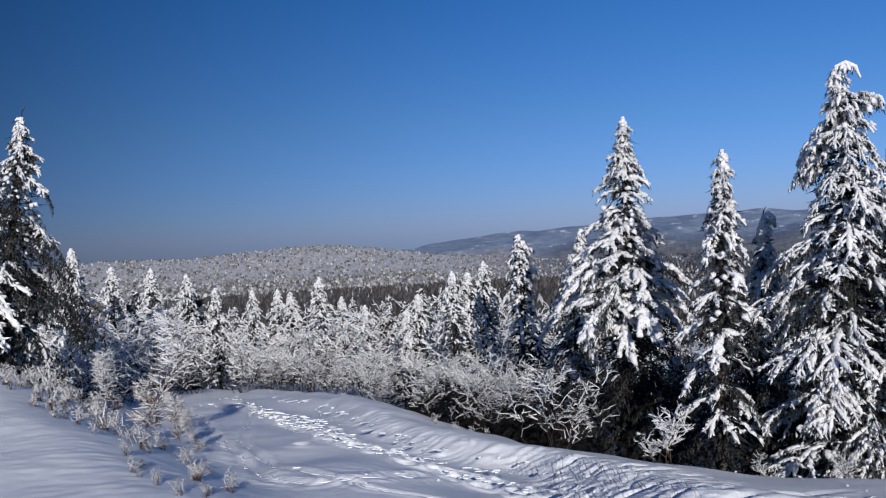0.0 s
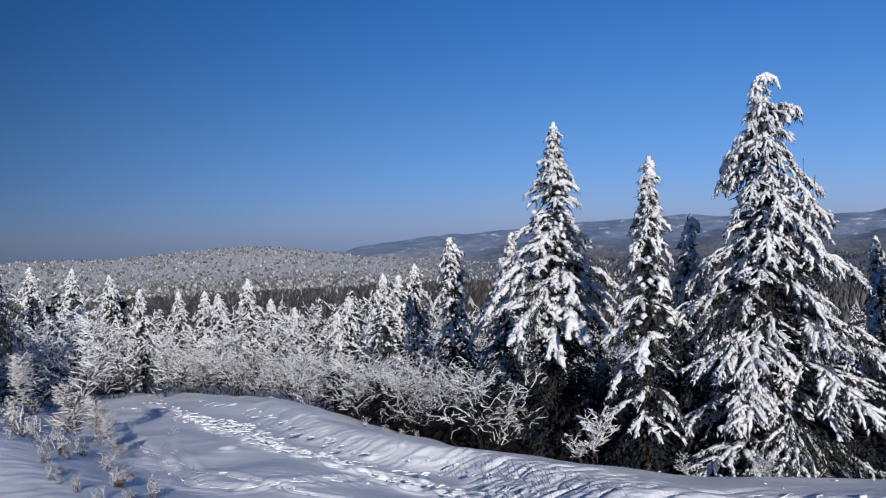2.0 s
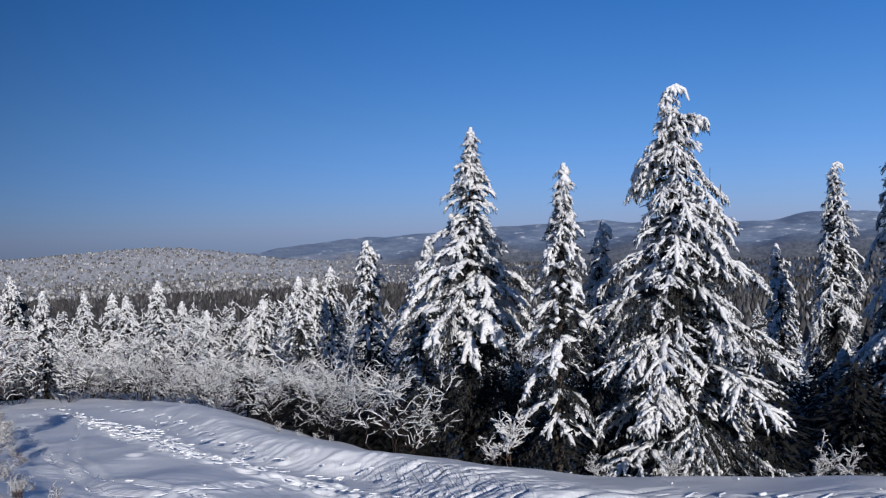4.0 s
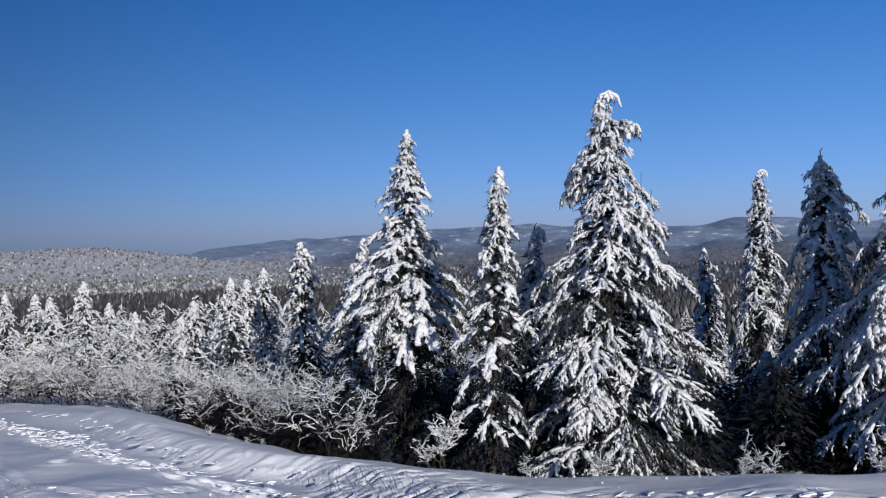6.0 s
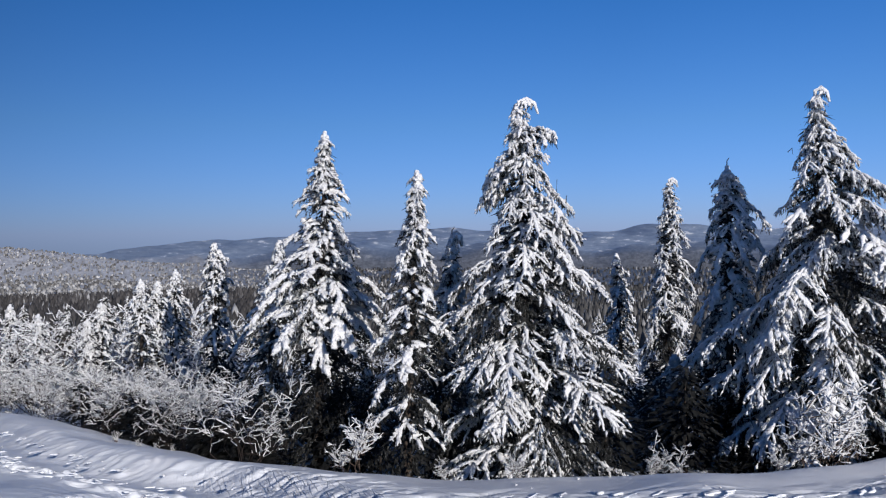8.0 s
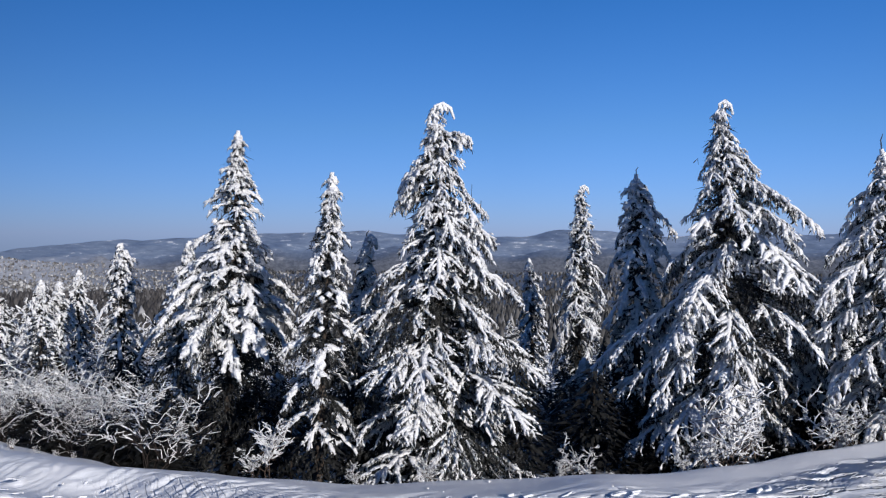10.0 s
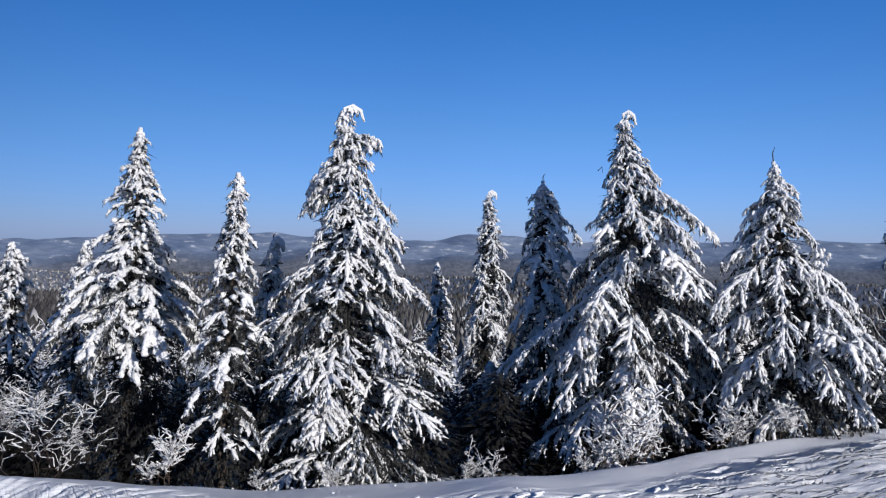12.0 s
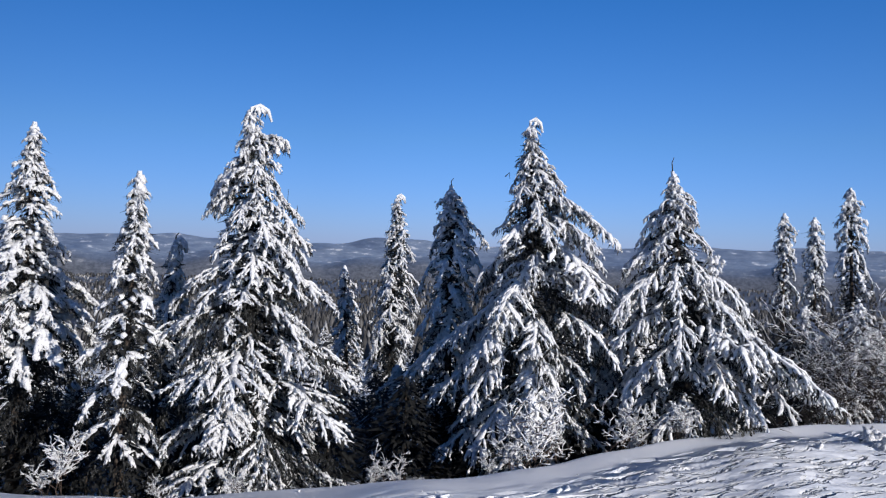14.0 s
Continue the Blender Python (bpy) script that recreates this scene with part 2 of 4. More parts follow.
ribbed = nt.nodes.new("ShaderNodeMath")
ribbed.operation = "MULTIPLY"
nt.links.new(scoured.outputs["Fac"], ribbed.inputs[0])
nt.links.new(ribs.outputs["Color"], ribbed.inputs[1])
bump(nt, bsdf, ribbed.outputs["Value"], 1.0, 0.018)
# lens-shaped hollows cut into the crust by the wind
crusted = nt.nodes.new("ShaderNodeAttribute")
crusted.attribute_name = "crusted"
drawn = nt.nodes.new("ShaderNodeMapping")
drawn.inputs["Rotation"].default_value = (0, 0, radians(-8))
drawn.inputs["Scale"].default_value = (1.2, 4.6, 1.0)
nt.links.new(where.outputs["Object"], drawn.inputs["Vector"])
hollows = nt.nodes.new("ShaderNodeTexNoise")
hollows.inputs["Scale"].default_value, hollows.inputs["Detail"].default_value = 1.0, 3
nt.links.new(drawn.outputs["Vector"], hollows.inputs["Vector"])
cutout = nt.nodes.new("ShaderNodeMapRange")
cutout.inputs["From Min"].default_value, cutout.inputs["From Max"].default_value = 0.5, 0.62
cutout.inputs["To Min"].default_value, cutout.inputs["To Max"].default_value = 1.0, 0.0
nt.links.new(hollows.outputs["Fac"], cutout.inputs["Value"])
sunk = nt.nodes.new("ShaderNodeMath")
sunk.operation = "MULTIPLY"
nt.links.new(crusted.outputs["Fac"], sunk.inputs[0])
nt.links.new(cutout.outputs["Result"], sunk.inputs[1])
bump(nt, bsdf, sunk.outputs["Value"], 1.0, 0.32)


def mesh_object(name, verts, faces, mat, parent=None, smooth_faces=True):
    me = bpy.data.meshes.new(name)
    me.from_pydata(verts, [], faces)
    me.materials.append(mat)
    if smooth_faces:
        me.polygons.foreach_set("use_smooth", np.ones(len(me.polygons), bool))
    me.update()
    ob = new(name, me)
    if parent:
        ob.parent = parent
    return ob


def data_object(name, me, parent=None, m=None):
    ob = new(name, me)
    if name in ("snow_load", "frost", "inner_needles", "leader"):
        tagged(ob, kind="stuff")
    if parent:
        ob.parent = parent
    if m is not None:
        ob.matrix_basis = m
    return ob


def build_ground():
    azs = np.radians(np.concatenate([np.arange(-180, -31, 5), np.arange(-31, -8, 0.26), np.arange(-8, 16, 0.13), np.arange(16, 68, 0.29), np.arange(68, 180, 5)]))
    rs = [0.6]
    while rs[-1] < 4900:
        r = rs[-1]
        rs.append(r * (1.08 if r < 8 else 1.004 if 9.5 < r < 25 else 1.0055 if r < 27 else 1.014 if r < 50 else 1.035))
    rs = np.array(rs)
    a, r = np.meshgrid(azs, rs)
    x, y = r * np.sin(a), r * np.cos(a)
    uneven, rough, crust, ribs_on = relief(x, y)
    z = land_z(x, y) + uneven
    na, nr = len(azs), len(rs)
    verts = np.stack([x.ravel(), y.ravel(), z.ravel()], 1)
    i = np.arange(nr - 1)[:, None] * na
    j = np.arange(na)[None, :]
    k = (j + 1) % na
    faces = np.stack([i + j, i + na + j, i + na + k, i + k], 2).reshape(-1, 4)[:, ::-1]
    centre = len(verts)
    verts = np.vstack([verts, [[0, 0, 0]]])
    faces = faces.tolist() + [[centre, int(q), int((q + 1) % na)][::-1] for q in range(na)]
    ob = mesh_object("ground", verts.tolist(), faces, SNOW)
    trodden = ob.data.attributes.new("trodden", "FLOAT", "POINT")
    trodden.data.foreach_set("value", np.append(rough.ravel(), 0.0))
    carved_part = ob.data.attributes.new("crusted", "FLOAT", "POINT")
    carved_part.data.foreach_set("value", np.append(crust.ravel(), 0.0))
    scour_part = ob.data.attributes.new("scoured", "FLOAT", "POINT")
    scour_part.data.foreach_set("value", np.append(ribs_on.ravel(), 0.0))
    return tagged(ob, "snow-covered hillside with trodden tracks and wooded hills", "ground", kind="structure")


TREAD = [(-8.8, 33.8), (-4.8, 22.9), (-2.9, 18.0), (-1.85, 15.2), (-1.2, 14.4), (-0.6, 13.7), (0.0, 13.1), (0.5, 12.6), (0.95, 11.9), (1.3, 11.0)]
TREAD_B = [(-8.9, 30.2), (-6.0, 26.0), (-3.2, 20.2), (-1.9, 15.6), (-0.5, 14.2), (0.9, 13.2)]
SCOUR = [(-6.4, 32.6), (-3.7, 25.9), (-2.0, 20.2), (-1.0, 18.0), (-0.15, 16.3), (0.55, 15.6), (1.3, 15.2), (1.85, 14.0), (2.1, 12.6), (2.3, 11.5)]
RUT_A = [(-7.0, 24.0), (-5.1, 18.3), (-3.5, 14.1), (-2.5, 11.5), (-1.8, 10.9), (-1.1, 11.3), (-0.5, 12.6)]
RUT_B = [(-6.0, 26.0), (-3.9, 16.0), (-2.6, 12.6), (-1.0, 10.4), (0.5, 10.0)]


def along_line(line, step):
    """Points every step metres along a line, with the heading there."""
    out = []
    for (x0, y0), (x1, y1) in zip(line, line[1:]):
        n = max(1, int(math.hypot(x1 - x0, y1 - y0) / step))
        for i in range(n):
            out.append((x0 + (x1 - x0) * i / n, y0 + (y1 - y0) * i / n, math.atan2(y1 - y0, x1 - x0)))
    return out


def line_distance(x, y, line):
    best = np.full(x.shape, 99.0)
    for (x0, y0), (x1, y1) in zip(line, line[1:]):
        dx, dy = x1 - x0, y1 - y0
        u = np.clip(((x - x0) * dx + (y - y0) * dy) / (dx * dx + dy * dy), 0, 1)
        best = np.minimum(best, np.hypot(x - x0 - u * dx, y - y0 - u * dy))
    return best


def line_side(x, y, line):
    """Distance to a line, positive beyond it and negative before it."""
    best, out = np.full(x.shape, 99.0), np.full(x.shape, 99.0)
    for (x0, y0), (x1, y1) in zip(line, line[1:]):
        dx, dy = x1 - x0, y1 - y0
        u = np.clip(((x - x0) * dx + (y - y0) * dy) / (dx * dx + dy * dy), 0, 1)
        d = np.hypot(x - x0 - u * dx, y - y0 - u * dy)
        s = (dx * (y - y0) - dy * (x - x0)) / math.hypot(dx, dy)
        out = np.where(d < best, np.sign(s) * d, out)
        best = np.minimum(best, d)
    return out


def relief(x, y):
    """Footprints, ski ruts, wind-cut ridges and crust of the snow near the path."""
    r = np.hypot(x, y)
    az = np.degrees(np.arctan2(x, y))
    z, mask, crust, ribs_on = np.zeros_like(x), np.zeros_like(x), np.zeros_like(x), np.zeros_like(x)
    use = (r > 7) & (r < 40) & (az > -32) & (az < 68)
    px, py = x[use], y[use]
    h = np.zeros_like(px)
    rng = np.random.RandomState(5)
    # footprints
    for line, spread in ((TREAD, 0.1), (TREAD, 0.2), (TREAD_B, 0.12), (TREAD_B, 0.2)):
        for k, (fx, fy, head) in enumerate(along_line(line, 0.34)):
            off = (1 if k % 2 else -1) * 0.13 + rng.normal() * spread
            cx, cy = fx - math.sin(head) * off, fy + math.cos(head) * off
            near = (np.abs(px - cx) < 0.6) & (np.abs(py - cy) < 0.6)
            if not near.any():
                continue
            dx, dy = px[near] - cx, py[near] - cy
            u = (dx * math.cos(head) + dy * math.sin(head)) / 0.2
            v = (-dx * math.sin(head) + dy * math.cos(head)) / 0.12
            q = np.sqrt(u * u + v * v)
            h[near] += -0.05 * rng.uniform(0.3, 1.1) * np.exp(-q ** 3) + 0.03 * np.exp(-((q - 1.5) / 0.45) ** 2) * rng.uniform(0.3, 1.2)
    # scoured, ribbed band along the edge of the path
    d = line_distance(px, py, SCOUR)
    band = np.exp(-(d / (0.62 + 0.4 * smooth(-py, -14.5, -12.0))) ** 4) * (0.45 + 0.55 * smooth(waves(px, py, 31, 1.8), -0.6, -0.2))
    phase = (px * 0.55 - py * 0.835) / 0.3 + 0.7 * waves(px, py, 33, 1.5)
    saw = phase % 1.0
    saw = np.where(saw < 0.45, saw / 0.45, (1 - saw) / 0.55)
    away = line_side(px, py, [(-9.5, 42.0), *SCOUR, (2.8, 8.5), (3.0, 4.0)])
    half = 0.6 + 0.35 * smooth(-py, -14.5, -12.0)
    step = 0.36 * smooth(away, -half, half) - 0.16 * smooth(away, -2.6, -half) - 0.2 * smooth(away, half, half + 2.2)
    h += step * smooth(py, 9.5, 11.0) * (1 - smooth(py, 24.0, 31.0))
    ribs_on[use] = band * smooth(-py, -16.0, -13.8)
    h += band * (0.035 * saw * (0.75 + 0.4 * waves(px, py, 36, 0.7)) + 0.012 * waves(px, py, 35, 0.4))
    # long ruts
    for line, w in ((RUT_A, 0.09), (RUT_B, 0.07)):
        d = line_distance(px, py, line)
        h += -0.025 * np.exp(-(d / w) ** 2) + 0.018 * np.exp(-((d - 2.3 * w) / w) ** 2)
    d = line_distance(px, py, RUT_A)
    h += 0.008 * np.exp(-(d / 0.9) ** 2) * waves(px, py, 38, 0.35)
    # wind-cut ridges on the near slope
    a2 = np.degrees(np.arctan2(px, py))
    rr = np.hypot(px, py)
    edge = np.interp(a2, *ER_T)
    zone = smooth(a2, 3.5, 8) * (1 - smooth(rr, edge - 2.2, edge - 1.0))
    mound = smooth(a2, 42, 52)
    zone = np.maximum(zone, mound * (1 - smooth(rr, edge - 5.5, edge - 2.0)))
    arc = np.radians(a2) * 13.5
    s, t = arc * 0.62 + rr * 0.78, rr * 0.62 - arc * 0.78
    cut = waves(s * 0.3, t, 41, 0.42) + 0.4 * waves(s * 0.4, t, 43, 0.2)
    h += zone * (0.006 * waves(s * 0.3, t, 44, 0.4) + 0.02 * smooth(cut, 0.3, 0.8) - 0.05 * smooth(-cut, 0.5, 0.85))
    rough = np.clip(0.15 * band + zone * 0.25 + 0.4 * np.exp(-(line_distance(px, py, TREAD) / 0.36) ** 2) + 0.35 * np.exp(-(line_distance(px, py, TREAD_B) / 0.32) ** 2)
                    + 0.4 * np.exp(-(d / 0.5) ** 2), 0, 1)
    mask[use] = rough
    crust[use] = mound * (1 - smooth(rr, edge - 3.2, edge - 1.2))
    bank = np.exp(-(line_distance(px, py, [BANK_A, BANK_B]) / 1.3) ** 2)
    h += bank * (0.005 * waves(px, py, 52, 0.9) + 0.006 * waves(px, py, 53, 0.35))
    h += 0.003 * waves(px, py, 47, 0.7) + 0.008 * waves(px * 0.5, py, 49, 2.4)
    z[use] = h
    return z, mask, crust, ribs_on


build_ground()


# ---- shapes for trees ----
class Bag:
    """Gathers vertices and faces of one mesh."""

    def __init__(self):
        self.v, self.f, self.n = [], [], 0

    def add(self, verts, faces):
        self.v.append(np.asarray(verts, float))
        self.f.extend([tuple(i + self.n for i in f) for f in faces])
        self.n += len(verts)

    def arrays(self):
        return (np.vstack(self.v) if self.v else np.zeros((0, 3))), self.f

    def mesh(self, name, mat, smooth_faces=True):
        v, f = self.arrays()
        me = bpy.data.meshes.new(name)
        me.from_pydata(v.tolist(), [], f)
        me.materials.append(mat)
        if smooth_faces:
            me.polygons.foreach_set("use_smooth", np.ones(len(me.polygons), bool))
        me.update()
        return me


def tube(bag, pts, radii, sides=5, flat=1.0, closed=True):
    """A tapered tube round a line of points, flattened in height by flat."""
    pts = np.asarray(pts, float)
    n = len(pts)
    tang = np.gradient(pts, axis=0)
    tang /= np.linalg.norm(tang, axis=1)[:, None] + 1e-9
    up = np.array([0, 0, 1.0])
    side = np.cross(tang, up)
    ln = np.linalg.norm(side, axis=1)
    side[ln < 0.05] = (1, 0, 0)
    side /= np.linalg.norm(side, axis=1)[:, None]
    top = np.cross(side, tang)
    ang = np.arange(sides) * 2 * math.pi / sides
    ca, sa_ = np.cos(ang), np.sin(ang)
    rr = np.asarray(radii, float)[:, None, None]
    ring = pts[:, None, :] + rr * (ca[None, :, None] * side[:, None, :] + flat * sa_[None, :, None] * top[:, None, :])
    verts = ring.reshape(-1, 3)
    faces = []
    for i in range(n - 1):
        for k in range(sides):
            l = (k + 1) % sides
            faces.append((i * sides + k, i * sides + l, (i + 1) * sides + l, (i + 1) * sides + k))
    if closed is True:
        faces.append(tuple(range(sides))[::-1])
    if closed:
        faces.append(tuple((n - 1) * sides + k for k in range(sides)))
    bag.add(verts, faces)


def clump(bag, c, d, r, rng, wide=1.0):
    """A small uneven lump of snow, longer along d."""
    side = np.array([-d[1], d[0], 0.0])
    side /= np.linalg.norm(side) + 1e-6
    up = np.cross(d, side)
    k = r * rng.uniform(0.7, 1.3, 6)
    bag.add([c + d * k[0] * 1.45, c + side * k[1] * wide, c - d * k[2] * 1.3, c - side * k[3] * wide, c + up * k[4] * 0.85, c - up * k[5] * 0.75],
            [(0, 1, 4), (1, 2, 4), (2, 3, 4), (3, 0, 4), (1, 0, 5), (2, 1, 5), (3, 2, 5), (0, 3, 5)])


def needles(leaf, rng, q, d, side, fat, count):
    """Sprays of needles hanging round a twig."""
    for _ in range(count):
        e = side * rng.uniform(-1.5, 1.5) * fat + d * fat * rng.uniform(0.2, 1.4) - np.array([0, 0, fat * rng.uniform(0.5, 2.6)])
        w = np.array([e[1], -e[0], 0.3 * fat]) * 0.24
        p = q + d * rng.uniform(-1, 1) * fat
        leaf.add([p - w, p + w, p + e], [(0, 1, 2)])


def tuft(bag, p, d, length, fat, rng):
    """A short spindle of snow on a twig's end, thickest before the middle."""
    side = np.array([-d[1], d[0], 0.0])
    side /= np.linalg.norm(side) + 1e-6
    up = np.cross(d, side)
    k = fat * rng.uniform(0.7, 1.3, 4)
    m = p + d * length * rng.uniform(0.3, 0.6)
    bag.add([p, m + up * k[0], m + side * k[1] - up * k[3] * 0.4, m - side * k[2] - up * k[3] * 0.4, p + d * length],
            [(0, 1, 2), (0, 2, 3), (0, 3, 1), (4, 2, 1), (4, 3, 2), (4, 1, 3)])


def finger(snow, leaf, rng, p, d, length, fat, sag=0.4):
    """One laden twig: needles below, snow on top. snow may be None."""
    d = np.asarray(d, float) / np.linalg.norm(d)
    sag = sag * rng.uniform(0.6, 1.4) * length
    side = np.array([-d[1], d[0], 0.0])
    side /= np.linalg.norm(side) + 1e-6
    if snow is not None:
        t = np.array([0.0, 0.55, 1.0])
        pts = p + np.outer(t, d) * length
        pts[:, 2] -= sag * t ** 2 - fat * 0.4
        tube(snow, pts, fat * np.array([0.85, 1.1, 0.5]) * rng.uniform(0.75, 1.25, 3), 4, 0.8, 2)
    for u in (0.35, 0.9):
        q = p + d * length * u
        q[2] -= sag * u * u
        needles(leaf, rng, q, d, side, fat * 1.15, 2)


# fatness of the twigs' snow, droop, spacing of side branches, hang of twigs, width of the snow pads, reach of the fan, share of laden twigs
STYLES = {
    "heavy": (0.037, 0.42, 0.15, 0.55, 0.108, 0.36, 0.92),
    "coarse": (0.046, 0.42, 0.24, 0.6, 0.085, 0.32, 0.85),
    "feather": (0.027, 0.42, 0.12, 0.75, 0.066, 0.38, 0.88),
    "long": (0.025, 0.42, 0.11, 1.7, 0.058, 0.26, 0.9),
}


def pad_line(snow, rng, line, wide, flat=0.55):
    """Snow lying along a branch: a flattened roll that swells and thins."""
    length = np.linalg.norm(np.diff(line, axis=0), axis=1).sum()
    n = max(4, int(length / 0.085))
    t, u = np.linspace(0, 1, len(line)), np.linspace(0, 1, n)
    pts = np.stack([np.interp(u, t, line[:, i]) for i in range(3)], 1)
    pts += rng.normal(size=pts.shape) * wide * 0.16
    rad = wide * rng.uniform(0.55, 1.25, n) * np.minimum(1, 0.45 + 2.2 * (1 - u)) * np.minimum(1, 0.5 + 3 * u)
    tube(snow, pts + [0, 0, wide * 0.2], rad, 5, flat)


def bough_shape(seed, L, style):
    """A spruce bough along +x, L long: a drooping fan of side branches, snow on top and a fringe of laden twigs.
    Returns snow and needle bags."""
    fat, droop, spacing, hang, wide, fan, laden = STYLES[style]
    rng = np.random.RandomState(seed)
    snow, leaf = Bag(), Bag()
    t = np.linspace(0, 1, 7)
    bend = rng.uniform(-0.14, 0.14)
    spine = np.stack([t * L, bend * L * t ** 2, 0.1 * L * t - droop * L * t ** 2.4], 1)
    tube(leaf, spine - [0, 0, fat * 0.5], np.linspace(0.022, 0.007, 7) * min(1.0, L), 3)
    size = min(1.0, 0.45 + 0.4 * L)
    inner = 0.32 if L > 0.9 else 0.12
    outer = np.linspace(inner + rng.uniform(-0.1, 0.1), 1, 6)
    pad_line(snow, rng, np.stack([np.interp(outer, t, spine[:, i]) for i in range(3)], 1), wide * size * rng.uniform(0.9, 1.1))
    count = max(5, int(L / spacing * 1.25))
    for k in range(count):
        u = 0.1 + 0.88 * (k + rng.rand()) / count
        p = np.array([np.interp(u, t, spine[:, i]) for i in range(3)])
        reach = (0.06 + fan * L * (1 - u ** 4) ** 0.6 * min(1, 0.3 + 1.7 * u)) * rng.uniform(0.4, 1.15)
        yaw = rng.choice([-1, 1]) * rng.uniform(0.3, 1.4) * (1 - 0.45 * u * u)
        d = np.array([math.cos(yaw), math.sin(yaw), 0.05 - 0.9 * droop * u * u - rng.uniform(-0.2, 0.3) - 0.06 * hang])
        d /= np.linalg.norm(d)
        tt = np.linspace(0, 1, 5)
        arm = p + np.outer(tt, d) * reach
        arm[:, 2] -= (0.25 + 0.1 * hang) * reach * tt ** 2.2
        side = np.array([-d[1], d[0], 0.0])
        covered = u > inner - 0.1 and rng.rand() < laden + 0.08
        if covered and reach > 0.15:
            bare = rng.uniform(0, 0.35)
            part_of = np.linspace(bare, 1, 4)
            pad_line(snow, rng, np.stack([np.interp(part_of, tt, arm[:, i]) for i in range(3)], 1), wide * size * 0.85 * rng.uniform(0.55, 1.2))
        m = max(3, int(reach / (0.03 if style != "coarse" else 0.07)))
        for i in range(m):
            v = (i + rng.rand()) / m
            q = np.array([np.interp(v, tt, arm[:, j]) for j in range(3)]) + rng.normal(size=3) * [0.025, 0.025, 0.012] * size
            y2 = yaw + rng.normal() * 0.75
            dd = np.array([math.cos(y2), math.sin(y2), -0.15 - hang * rng.uniform(0.0, 1.8)])
            dd /= np.linalg.norm(dd)
            if covered and rng.rand() < laden:
                tuft(snow, q + [0, 0, fat * 0.5], dd, rng.uniform(0.06, 0.17) * (0.7 + 0.4 * size), fat * rng.uniform(0.6, 1.15), rng)
            if i % 2:
                needles(leaf, rng, q - [0, 0, fat], dd, side, 0.05, 3 if covered else 5)
    d = spine[-1] - spine[-2]
    for _ in range(3):
        finger(snow, leaf, rng, spine[-1] - d * 0.3, d / np.linalg.norm(d) + rng.normal(size=3) * 0.3, 0.16, fat * 0.8)
    return snow, leaf


BOUGHS = {}


def bough_meshes(size, style):
    """Shared needle and snow meshes, a few of each size and style."""
    key = (size, style)
    if key not in BOUGHS:
        out = []
        for i in range(4 if size < 1 else 7):
            snow, leaf = bough_shape(100 * i + int(size * 37) + len(style), size, style)
            out.append((leaf.mesh("bough", NEEDLES, False), snow.mesh("snow_load", SNOW_LOAD)))
        BOUGHS[key] = out
    return BOUGHS[key]


SIZES = (0.35, 0.7, 1.2, 1.9)


def scaled(rows, k):
    return [(a * k, b * k, c * k) for a, b, c in rows]


